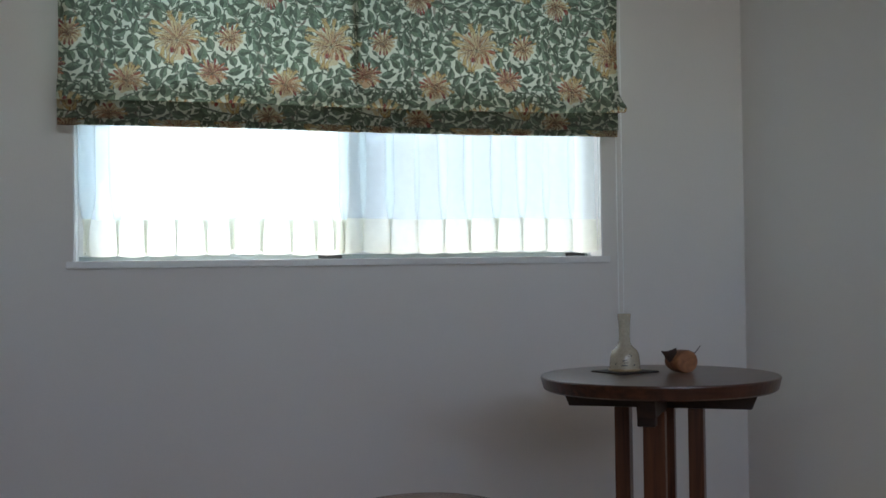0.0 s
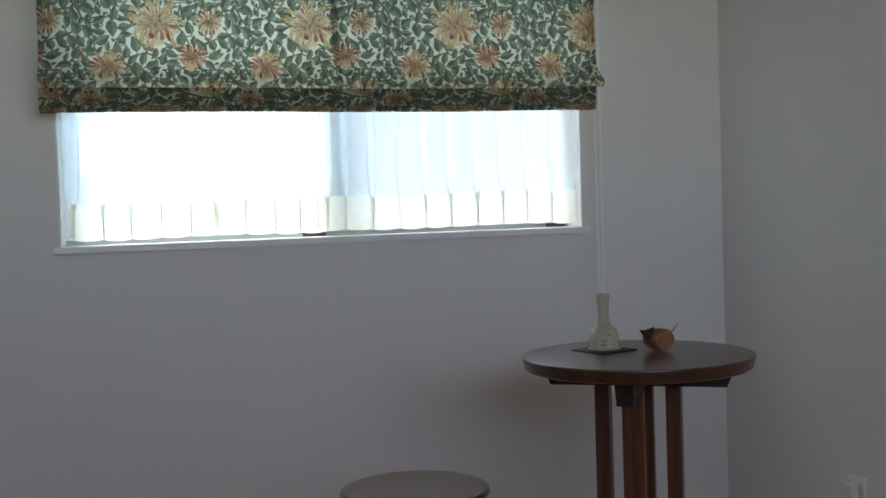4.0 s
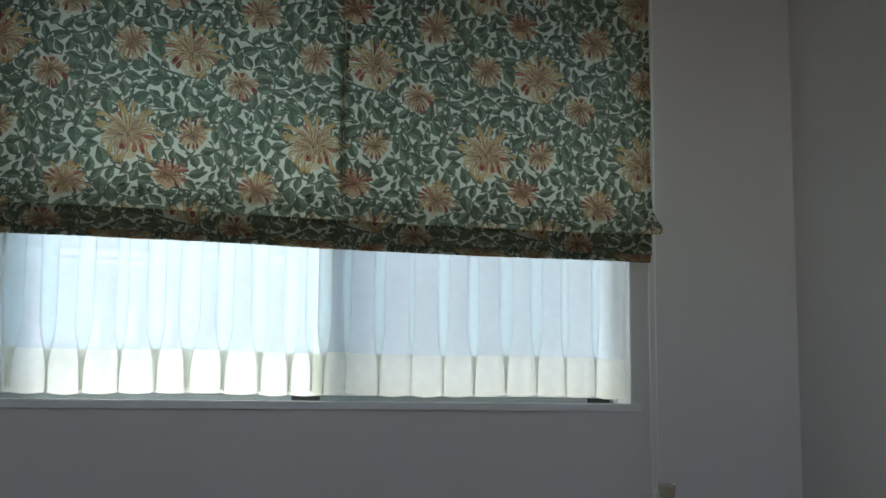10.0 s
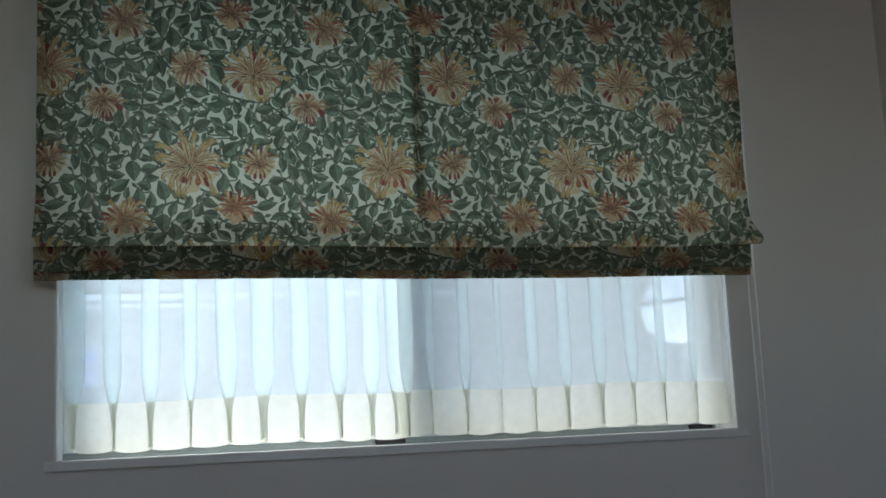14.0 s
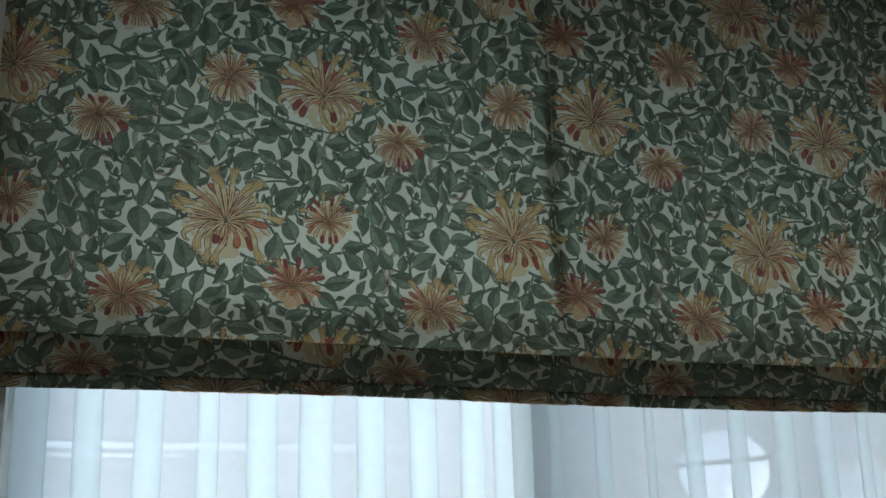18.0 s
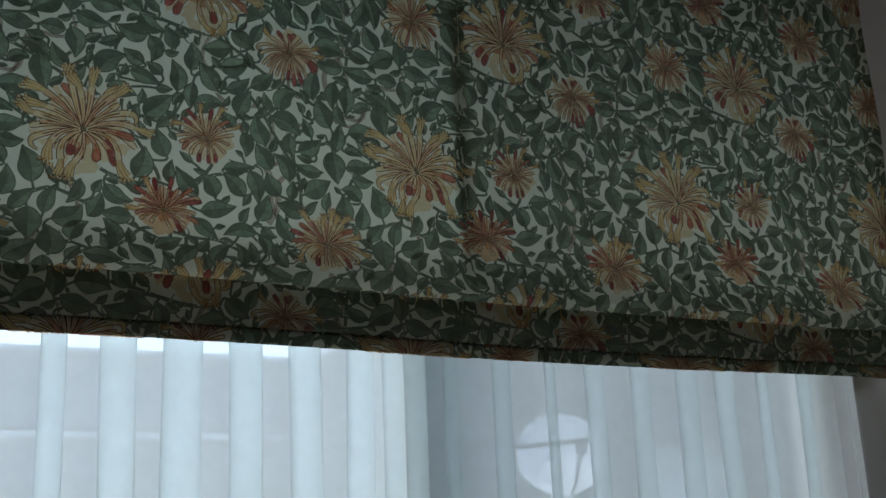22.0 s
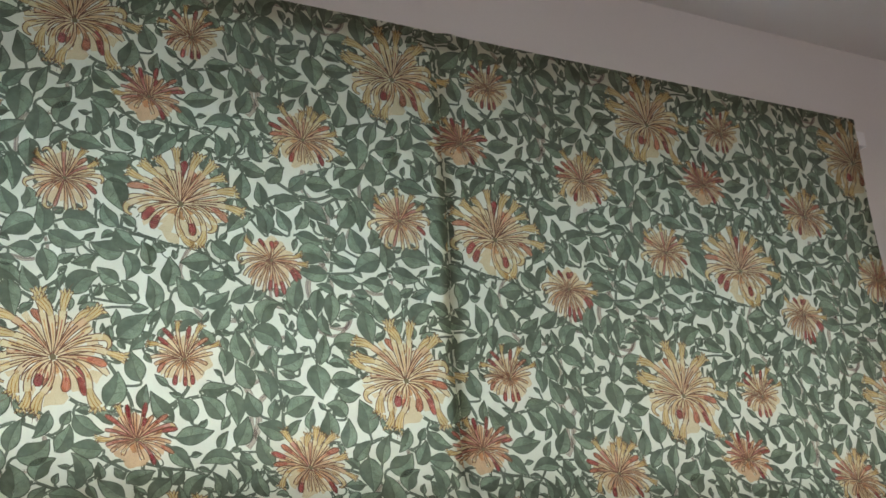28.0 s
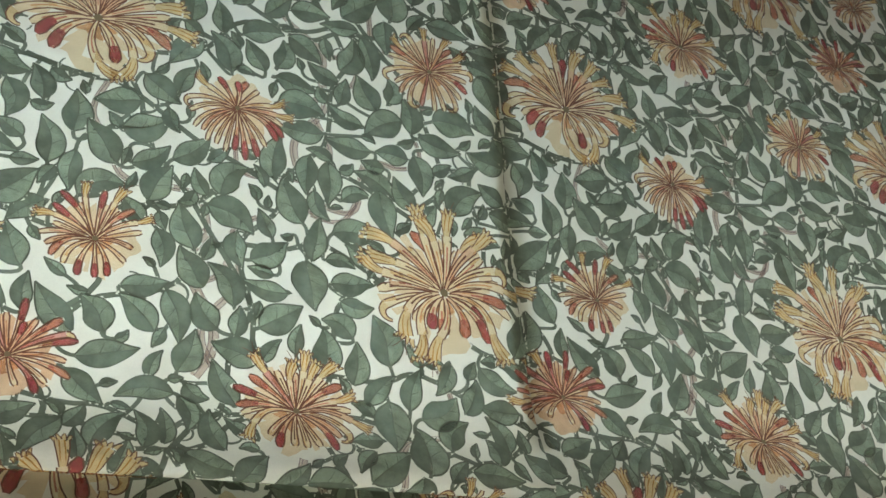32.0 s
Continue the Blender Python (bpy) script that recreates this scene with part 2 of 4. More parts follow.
# ---- mesh helpers ----
def mesh_object(name, bm, mats, parent=None, label="", smooth=False):
    me = bpy.data.meshes.new(name)
    bm.to_mesh(me)
    bm.free()
    for m in mats if isinstance(mats, (list, tuple)) else [mats]:
        me.materials.append(m)
    if smooth:
        me.polygons.foreach_set("use_smooth", [True] * len(me.polygons))
    ob = new(name, me)
    if parent is not None:
        ob.parent = parent
    if label:
        ob["label"] = label
    return ob


def part(name, bm, mats, parent, label="", smooth=False):
    return mesh_object(name, bm, mats, parent, label, smooth)


def thing(name, x, y, z, label, category, group="", turn=0):
    ob = new(name)
    ob.matrix_basis = pose(x, y, z, 0, 0, turn)
    return tagged(ob, label, category, group)


def structure(name, bm, mats, label, category, smooth=False):
    return tagged(mesh_object(name, bm, mats, smooth=smooth), label, category, kind="structure")


def box(bm, x0, y0, z0, x1, y1, z1, bevel=0.0, mat=0):
    geo = bmesh.ops.create_cube(bm, size=1.0, matrix=Matrix.Translation(((x0 + x1) / 2, (y0 + y1) / 2, (z0 + z1) / 2)) @ Matrix.Diagonal((x1 - x0, y1 - y0, z1 - z0, 1)))
    faces = {f for v in geo["verts"] for f in v.link_faces}
    for f in faces:
        f.material_index = mat
    if bevel:
        bmesh.ops.bevel(bm, geom=list({e for f in faces for e in f.edges}), offset=bevel, segments=2, affect="EDGES", profile=0.6)
    return bm


def one_box(*a, **k):
    return box(bmesh.new(), *a, **k)


def lathe(profile, steps=48, bm=None, centre=(0, 0, 0)):
    """Turn (radius, height) pairs round the upright axis."""
    bm = bm or bmesh.new()
    rings = []
    cx, cy, cz = centre
    for r, z in profile:
        if r < 1e-5:
            rings.append([bm.verts.new((cx, cy, cz + z))])
        else:
            rings.append([bm.verts.new((cx + r * math.cos(2 * math.pi * k / steps), cy + r * math.sin(2 * math.pi * k / steps), cz + z)) for k in range(steps)])
    for a, b in zip(rings, rings[1:]):
        for k in range(steps):
            j = (k + 1) % steps
            if len(a) == 1 and len(b) == 1:
                continue
            if len(a) == 1:
                bm.faces.new((a[0], b[j], b[k]))
            elif len(b) == 1:
                bm.faces.new((a[k], a[j], b[0]))
            else:
                bm.faces.new((a[k], a[j], b[j], b[k]))
    bmesh.ops.recalc_face_normals(bm, faces=bm.faces[:])
    return bm


def tube(points, radius, steps=8, bm=None):
    """A round bar along points; radius is one number or one for each point."""
    bm = bm or bmesh.new()
    pts = [Vector(p) for p in points]
    rad = radius if isinstance(radius, (list, tuple)) else [radius] * len(pts)
    rings = []
    side = None
    for k, p in enumerate(pts):
        d = (pts[min(k + 1, len(pts) - 1)] - pts[max(k - 1, 0)]).normalized()
        if side is None:
            side = d.orthogonal().normalized()
        side = (side - d * side.dot(d)).normalized()
        up = d.cross(side)
        rings.append([bm.verts.new(p + (side * math.cos(2 * math.pi * j / steps) + up * math.sin(2 * math.pi * j / steps)) * rad[k]) for j in range(steps)])
    for a, b in zip(rings, rings[1:]):
        for j in range(steps):
            i = (j + 1) % steps
            bm.faces.new((a[j], a[i], b[i], b[j]))
    bm.faces.new(rings[0][::-1])
    bm.faces.new(rings[-1])
    bmesh.ops.recalc_face_normals(bm, faces=bm.faces[:])
    return bm


# ---- the room ----
T = 0.18
bm = bmesh.new()
box(bm, -2.35, WALL_Y, 0, OPEN_L, WALL_Y + T, CEIL_Z)
box(bm, OPEN_R, WALL_Y, 0, EAST_X + 0.12, WALL_Y + T, CEIL_Z)
box(bm, OPEN_L, WALL_Y, 0, OPEN_R, WALL_Y + T, OPEN_B - 0.022)
box(bm, OPEN_L, WALL_Y, OPEN_T, OPEN_R, WALL_Y + T, CEIL_Z)
structure("wall_north", bm, M_WALL, "white papered wall round a wide window", "wall")
structure("wall_east", one_box(EAST_X, -1.2, 0, EAST_X + 0.12, WALL_Y, CEIL_Z), M_WALL, "white papered side wall beside the round table", "wall")
structure("wall_west", one_box(-2.35, -1.2, 0, -2.2, WALL_Y, CEIL_Z), M_WALL, "white papered side wall", "wall")
# The gap in this wall is invented to hold the fill lamp.
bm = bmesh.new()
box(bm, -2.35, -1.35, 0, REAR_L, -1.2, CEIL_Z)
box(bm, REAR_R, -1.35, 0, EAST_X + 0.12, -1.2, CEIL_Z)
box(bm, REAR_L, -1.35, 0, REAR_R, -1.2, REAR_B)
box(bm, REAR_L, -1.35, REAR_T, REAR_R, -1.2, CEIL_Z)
structure("wall_south", bm, M_WALL, "white papered rear wall with an added opening for the fill lamp", "wall")
structure("ceiling", one_box(-2.35, -1.35, CEIL_Z, EAST_X + 0.12, WALL_Y + T, CEIL_Z + 0.12), M_CEIL, "white papered flat ceiling", "ceiling")
structure("floor", one_box(-2.35, -1.35, -0.1, EAST_X + 0.12, WALL_Y + T, 0), M_FLOOR, "brown wooden floor", "floor")

# Added slab, out of view, meant to shut southern sun out of the rear opening.
structure("rear_sun_stop", one_box(-2.35, -3.2, CEIL_Z + 0.12, EAST_X + 0.12, -1.35, CEIL_Z + 0.24), M_CEIL, "unseen slab added over the rear opening against sun", "eave")

# baseboards
BB = 0.065
bm = one_box(-2.2, WALL_Y - 0.009, 0, EAST_X - 0.009, WALL_Y, BB, bevel=0.003)
structure("baseboard_north", bm, M_TRIM, "low white baseboard", "baseboard")
structure("baseboard_east", one_box(EAST_X - 0.009, -1.2, 0, EAST_X, WALL_Y, BB, bevel=0.003), M_TRIM, "low white baseboard", "baseboard")

# ---- the wide window ----
win = tagged(new("window_1"), "wide two-pane sliding window with white frame", "window", kind="structure")
part("window_sill", one_box(OPEN_L - 0.02, WALL_Y - 0.018, OPEN_B - 0.022, OPEN_R + 0.02, WALL_Y + 0.095, OPEN_B, bevel=0.003), M_TRIM, win)
FY0, FY1 = WALL_Y + 0.095, WALL_Y + T - 0.01
part("casing", one_box(OPEN_L, WALL_Y - 0.002, OPEN_B, OPEN_L + 0.006, FY0, OPEN_T, bevel=0.001), M_TRIM, win)
part("casing", one_box(OPEN_R - 0.006, WALL_Y - 0.002, OPEN_B, OPEN_R, FY0, OPEN_T, bevel=0.001), M_TRIM, win)
part("casing", one_box(OPEN_L + 0.006, WALL_Y - 0.002, OPEN_T - 0.006, OPEN_R - 0.006, FY0, OPEN_T, bevel=0.001), M_TRIM, win)
part("side_jamb", one_box(OPEN_L, FY0, OPEN_B, OPEN_L + 0.015, FY1, OPEN_T, bevel=0.002), M_ALU, win)
part("side_jamb", one_box(OPEN_R - 0.015, FY0, OPEN_B, OPEN_R, FY1, OPEN_T, bevel=0.002), M_ALU, win)
part("head_rail", one_box(OPEN_L + 0.015, FY0, OPEN_T - 0.03, OPEN_R - 0.015, FY1, OPEN_T, bevel=0.002), M_ALU, win)
bm = bmesh.new()
box(bm, OPEN_L + 0.015, FY0, OPEN_B - 0.02, OPEN_R - 0.015, FY1, OPEN_B + 0.006)
for k in range(3):
    box(bm, OPEN_L + 0.015, FY0 + 0.004 + k * 0.03, OPEN_B + 0.0062, OPEN_R - 0.015, FY0 + 0.008 + k * 0.03, OPEN_B + 0.014)
part("bottom_track", bm, M_RAIL, win, "grey sliding track")


def sash(x0, x1, y, name):
    s = part(name, one_box(x0, y - 0.012, OPEN_B + 0.015, x0 + 0.03, y + 0.012, OPEN_T - 0.03, bevel=0.002), M_ALU, win)
    part("stile", one_box(x1 - 0.03, y - 0.012, OPEN_B + 0.015, x1, y + 0.012, OPEN_T - 0.03, bevel=0.002), M_ALU, s)
    part("bottom_rail", one_box(x0 + 0.03, y - 0.011, OPEN_B + 0.015, x1 - 0.03, y + 0.011, OPEN_B + 0.065, bevel=0.002), M_ALU, s)
    part("top_rail", one_box(x0 + 0.03, y - 0.011, OPEN_T - 0.075, x1 - 0.03, y + 0.011, OPEN_T - 0.032, bevel=0.002), M_ALU, s)
    g = part("pane", one_box(x0 + 0.03, y - 0.0025, OPEN_B + 0.065, x1 - 0.03, y + 0.0025, OPEN_T - 0.075), M_GLASS, s)
    g.visible_shadow = False
    # crossed wires set in the glass
    wb = bmesh.new()
    xa, xb, za, zb = x0 + 0.03, x1 - 0.03, OPEN_B + 0.065, 1.62
    step, n = 0.036, 0
    c = xa - (zb - za)
    while c < xb:
        for flip in (0, 1):
            lo, hi = max(xa, c), min(xb, c + zb - za)
            if hi - lo > 0.01:
                p = [(lo, lo - c), (hi, hi - c)]
                p = [(a, (zb - za) - b) for a, b in p] if flip else p
                (xA, zA), (xB, zB) = p
                w = 0.0005
                v = [wb.verts.new((xA - w, y - 0.003, za + zA)), wb.verts.new((xA + w, y - 0.003, za + zA)), wb.verts.new((xB + w, y - 0.003, za + zB)), wb.verts.new((xB - w, y - 0.003, za + zB))]
                wb.faces.new(v)
        c += step
    part("glass_wire_mesh", wb, M_WIRE, s, "fine crossed wires set in the glass")["kind"] = "stuff"


MID = 0.80
sash(OPEN_L + 0.015, MID + 0.018, FY0 + 0.052, "outer_sash")
sash(MID - 0.035, OPEN_R - 0.015, FY0 + 0.02, "inner_sash")
M_SCREEN = cloth("insect_screen", (0.16, 0.17, 0.18), through_light=0.2, clear=0.80, vary=0.03)
scr = part("insect_screen", one_box(MID + 0.03, FY1 + 0.004, OPEN_B + 0.03, OPEN_R - 0.015, FY1 + 0.0045, OPEN_T - 0.03), M_SCREEN, win, "grey insect screen outside the pane")
part("screen_frame", one_box(MID + 0.005, FY1 - 0.002, OPEN_B + 0.015, MID + 0.03, FY1 + 0.012, OPEN_T - 0.03, bevel=0.002), M_ALU, scr)
part("track_stop", one_box(0.70, FY0 - 0.012, OPEN_B + 0.002, 0.775, FY0 + 0.006, OPEN_B + 0.014, bevel=0.002), M_RUBBER, win, "black plastic track stop")
part("track_stop", one_box(1.555, FY0 - 0.012, OPEN_B + 0.002, 1.62, FY0 + 0.006, OPEN_B + 0.014, bevel=0.002), M_RUBBER, win, "black plastic track stop")


# ---- sheer curtains ----
def sheer(x0, x1, folds, phase, seed, overlap, depth, label):
    rng = random.Random(seed)
    th = thing("sheer_curtain", (x0 + x1) / 2, WALL_Y + 0.038, OPEN_B + 0.02, label, "curtain", "sheer curtains")
    n = int(folds * 16)
    jit = [rng.uniform(-0.12, 0.12) for _ in range(int(folds) + 3)]
    amp = [rng.uniform(0.75, 1.2) for _ in range(int(folds) + 3)]
    rows = [0.0, 0.02, 0.05, 0.08, 0.108, 0.112, 0.13, 0.15, 0.18, 0.24, 0.34, 0.46, 0.6, 0.74, 0.9, 1.08]

    def point(k, h, off):
        s = k / 16.0
        i = int(min(s, folds - 1e-6))
        f = s - i
        ph = 2 * math.pi * s + phase
        swing = amp[i] + (amp[i + 1] - amp[i]) * f * f * (3 - 2 * f)
        e = min(1.0, max(0.0, (h - 0.05) / 0.13))
        gather = 0.53 + 0.47 * e * e * (3 - 2 * e)      # the weighted hem hangs wider than the folds above it
        x = (x0 - x1) / 2 + (x1 - x0) * (s + overlap * swing * gather * math.sin(ph) / (2 * math.pi) + jit[i] * (0.35 + 0.5 * h) * math.sin(math.pi * f) ** 2 + 0.05 * math.sin(4.2 * h + 2.1 * i) * math.sin(math.pi * f)) / folds
        y = depth * swing * (0.45 + 0.55 * gather) * (math.cos(ph) * 0.5) + 0.004 * math.sin(s * 1.7 + h * 3) + off
        z = h + (-0.0060 * math.cos(ph) * swing * max(0.0, 1 - h / 0.05)) + 0.003 * math.sin(s * 0.9 + seed)
        return (x, y, z)

    for name, lo, hi, mat, lab in (("hem", 0, 5, M_HEM, "cream doubled hem"), ("voile", 4, len(rows), M_SHEER, "")):
        b = bmesh.new()
        use = rows[lo:hi] if name == "hem" else rows[4:]
        grid = [[b.verts.new(point(k, h, 0.0)) for k in range(n + 1)] for h in use]
        for r0, r1 in zip(grid, grid[1:]):
            for k in range(n):
                b.faces.new((r0[k], r0[k + 1], r1[k + 1], r1[k]))
        part(name, b, mat, th, lab, smooth=True)
    rod = tube([((x0 - x1) / 2, 0, 1.088), ((x1 - x0) / 2, 0, 1.088)], 0.006, 8)
    part("rod", rod, M_TRIM, th)
    return th


sheer(OPEN_L + 0.008, 0.80, 9.65, 0.94, 3, 3.0, 0.038, "white sheer curtain panel with soft folds and cream hem")
sheer(0.743, OPEN_R - 0.008, 10, math.pi, 8, 2.75, 0.036, "white sheer curtain panel with crisp pleats and cream hem")
# ---- the roman shade ----
PROFILE = [
    (3.438, 2.265), (3.440, 2.10), (3.437, 1.90), (3.441, 1.74), (3.435, 1.66), (3.436, 1.630), (3.428, 1.585), (3.412, 1.545),
    (3.406, 1.530), (3.411, 1.521), (3.424, 1.5235), (3.440, 1.536), (3.452, 1.548), (3.457, 1.549), (3.4595, 1.542), (3.459, 1.520), (3.460, 1.495),
    (3.4605, 1.481), (3.4635, 1.473), (3.4665, 1.480), (3.4675, 1.500), (3.4690, 1.520), (3.4710, 1.524), (3.4725, 1.518), (3.4735, 1.490), (3.4735, 1.463), (3.4765, 1.455), (3.4800, 1.460),
    (3.4805, 1.49), (3.4810, 1.555),
]


def resample(points, step):
    """Rounded run of points at even spacing, with the length along it."""
    p = np.array([points[0], *points, points[-1]], float)
    fine = []
    for i in range(1, len(p) - 2):
        for s in np.linspace(0, 1, 24, endpoint=False):
            a, b, c, d = p[i - 1], p[i], p[i + 1], p[i + 2]
            fine.append(0.5 * (2 * b + (c - a) * s + (2 * a - 5 * b + 4 * c - d) * s ** 2 + (3 * b - a - 3 * c + d) * s ** 3))
    fine.append(p[-1])
    fine = np.array(fine)
    run = np.concatenate([[0], np.cumsum(np.linalg.norm(np.diff(fine, axis=0), axis=1))])
    at = np.linspace(0, run[-1], int(run[-1] / step) + 1)
    return at, np.interp(at, run, fine[:, 0]), np.interp(at, run, fine[:, 1])


RUN, RUN_Y, RUN_Z = resample(PROFILE, 0.004)
SEAM_U = 0.862
DROP = RUN[-1]


def cloth_point(u, v, lift=0.0):
    """Places on the hanging cloth: u metres from its left edge, v metres down its run, lift metres off it into the room."""
    u, v = np.asarray(u, float), np.asarray(v, float)
    y, z = np.interp(v, RUN, RUN_Y), np.interp(v, RUN, RUN_Z)
    e = 0.003
    ty, tz = np.interp(v + e, RUN, RUN_Y) - np.interp(v - e, RUN, RUN_Y), np.interp(v + e, RUN, RUN_Z) - np.interp(v - e, RUN, RUN_Z)
    n = np.hypot(ty, tz) + 1e-9
    ny, nz = tz / n, -ty / n
    low = np.clip((1.64 - z) / 0.10, 0, 1)
    right = np.clip((u - 1.50) / 0.22, 0, 1)
    front = np.clip((3.440 - y) / 0.03, 0, 1)
    x = SHADE_L + u + 0.012 * (right ** 2) * low ** 1.5 * front - 0.006 * np.clip((0.3 - u) / 0.3, 0, 1) * low
    x = x + 0.014 * right ** 2 * np.clip((y - 3.445) / 0.02, 0, 1) * low
    y = y + 0.0022 * np.sin(u * 7.1 + 1.2 * np.sin(z * 5)) * (0.4 + low) + 0.0016 * np.sin(z * 17 + u * 2.3) - 0.010 * right ** 3 * low * front
    y = y + (0.0034 * np.exp(-((u - SEAM_U) / 0.010) ** 2) - 0.0030 * np.exp(-((u - SEAM_U - 0.022) / 0.014) ** 2)) * np.clip((z - 1.55) / 0.1, 0.2, 1)
    z = z + 0.0030 * np.sin(u * 3.3 + 0.7) * np.clip((1.58 - z) / 0.05, 0, 1) + 0.006 * right ** 2 * low * front
    return x, y + ny * lift, z + nz * lift


shade = thing("roman_shade", 0, 0, 0, "roman shade in cotton printed with honeysuckle, half raised", "blind")
us, vs = np.linspace(0, SHADE_W, 232), RUN
gu, gv = np.meshgrid(us, vs)
gx, gy, gz = cloth_point(gu, gv)
verts = np.stack([gx, gy, gz], -1).reshape(-1, 3)
nu, nv = len(us), len(vs)
faces = [(r * nu + k, (r + 1) * nu + k, (r + 1) * nu + k + 1, r * nu + k + 1) for r in range(nv - 1) for k in range(nu - 1)]
me = bpy.data.meshes.new("cloth_panel")
me.from_pydata(verts.tolist(), [], faces)
me.materials.append(M_LINEN)
me.polygons.foreach_set("use_smooth", [True] * len(faces))
panel = new("cloth_panel", me)
panel.parent = shade

# the doubled cloth behind the seam, and the side hems


def backing(name, u0, u1, v1, lift):
    n = int(v1 / 0.01)
    b = bmesh.new()
    cols = []
    for u in (u0, (u0 + u1) / 2, u1):
        x, y, z = cloth_point(np.full(n, u), np.linspace(0.0, v1, n), lift)
        cols.append([b.verts.new(p) for p in zip(x, y, z)])
    for a, c in zip(cols, cols[1:]):
        for k in range(n - 1):
            b.faces.new((a[k], c[k], c[k + 1], a[k + 1]))
    part(name, b, M_ALLOWANCE, shade, smooth=True)


backing("seam_allowance", SEAM_U - 0.012, SEAM_U + 0.012, 0.70, -0.003)
backing("seam_allowance", SEAM_U - 0.009, SEAM_U + 0.006, 0.70, -0.006)
# Opaque bar added out of sight in the hem; keeps window light off the folds.
b = bmesh.new()
rails = []
for u in np.linspace(0.012, SHADE_W - 0.012, 60):
    ripple = 0.0022 * math.sin(u * 7.1 + 1.2 * math.sin(7.5)) * 1.4 + 0.0016 * math.sin(25.5 + u * 2.3)
    rails.append([b.verts.new((SHADE_L + u, y + ripple, z)) for y, z in ((3.4763, 1.463), (3.4775, 1.463), (3.4780, 1.52), (3.4768, 1.52))])
for p, q in zip(rails, rails[1:]):
    for k in range(4):
        b.faces.new((p[k], q[k], q[(k + 1) % 4], p[(k + 1) % 4]))
b.faces.new(rails[0])
b.faces.new(rails[-1][::-1])
bmesh.ops.recalc_face_normals(b, faces=b.faces[:])
part("hem_light_stop", b, M_WOOD_DARK, shade, "dark unseen bar added inside the hem to block window light")
backing("side_hem", 0.001, 0.028, 0.70, -0.003)
backing("side_hem", SHADE_W - 0.028, SHADE_W - 0.001, 0.70, -0.003)

# ---- the print ----
CELL_W, CELL_H = 0.4565, 0.4610
FIRST_U, FIRST_V = 0.2470 - SHADE_L, SHADE_TOP - 1.705      # one large bloom on the wider breadth
JOIN_DU, JOIN_DV = 0.007, -0.006                            # the second breadth is sewn on a little off the repeat
GROUND = (0.560, 0.562, 0.455)


def print_ink(name, share, vary=0.0):
    """Dye in the cloth: its share of the ground's own brightness, alike for light thrown back and light let through."""
    deep = min(0.9, max(0.22, *share))
    tint = [c / deep for c in share]
    face = [min(0.9, c * g * (1 - c) / (1 - deep)) for c, g in zip(share, GROUND)]
    m = bpy.data.materials.new(name)
    m.use_nodes = True
    nt = m.node_tree
    nt.nodes.remove(nt.nodes["Principled BSDF"])
    tc, n1, mr = (nt.nodes.new(k) for k in ("ShaderNodeTexCoord", "ShaderNodeTexNoise", "ShaderNodeMapRange"))
    n1.inputs["Scale"].default_value, n1.inputs["Detail"].default_value, n1.inputs["Roughness"].default_value = 70, 4, 0.62
    nt.links.new(tc.outputs["Object"], n1.inputs["Vector"])
    nt.links.new(n1.outputs["Fac"], mr.inputs["Value"])
    mr.inputs["From Min"].default_value, mr.inputs["From Max"].default_value = 0.34, 0.66
    mr.inputs["To Min"].default_value, mr.inputs["To Max"].default_value = 1 - vary, 1.0
    dif, tra, mix = (nt.nodes.new(k) for k in ("ShaderNodeBsdfDiffuse", "ShaderNodeBsdfTransparent", "ShaderNodeMixShader"))
    for colour, shader in ((face, dif), (tint, tra)):
        mul = nt.nodes.new("ShaderNodeVectorMath")
        mul.operation = "SCALE"
        mul.inputs[0].default_value = colour
        nt.links.new(mr.outputs[0], mul.inputs["Scale"])
        nt.links.new(mul.outputs[0], shader.inputs["Color"])
    mix.inputs[0].default_value = deep
    nt.links.new(dif.outputs[0], mix.inputs[1])
    nt.links.new(tra.outputs[0], mix.inputs[2])
    nt.links.new(mix.outputs[0], nt.nodes["Material Output"].inputs["Surface"])
    return m


INKS = {
    "leaf": (0.328, 0.415, 0.350), "leaf_deep": (0.245, 0.320, 0.272), "leaf_line": (0.17, 0.20, 0.175), "vine": (0.235, 0.295, 0.255),
    "branch": (0.50, 0.44, 0.46), "branch_light": (0.62, 0.53, 0.51), "petal": (0.94, 0.64, 0.46), "petal_pale": (0.98, 0.82, 0.60), "petal_line": (0.32, 0.13, 0.10),
    "yellow": (0.92, 0.70, 0.43), "yellow_deep": (0.72, 0.46, 0.16), "crimson": (0.58, 0.18, 0.23), "rose": (0.80, 0.41, 0.38), "heart": (0.36, 0.30, 0.18), "wash": (0.95, 0.775, 0.59),
}
INK_ID = {k: i for i, k in enumerate(INKS)}
INK_MATS = [print_ink("print_" + k, c, 0.42 if k in ("leaf", "leaf_deep") else 0.22 if k in ("petal", "yellow", "rose", "crimson", "vine") else 0.12) for k, c in INKS.items()]
LAYER = 0.000012
polys = []      # (corner places in the repeat, ink, height, motif, is a filled area)
motif = [0]
LINES = {"leaf_line", "petal_line", "branch", "yellow_deep"}
CUT = 0.0032


def finer(path, widths):
    """The same stroke with its points closer together."""
    p, w = np.asarray(path, float), np.asarray(widths, float)
    run = np.concatenate([[0], np.cumsum(np.linalg.norm(np.diff(p, axis=0), axis=1))])
    n = max(3, int(run[-1] / CUT) + 2)
    at = np.linspace(0, run[-1], n)
    return np.stack([np.interp(at, run, p[:, 0]), np.interp(at, run, p[:, 1])], 1), np.interp(at, run, w)


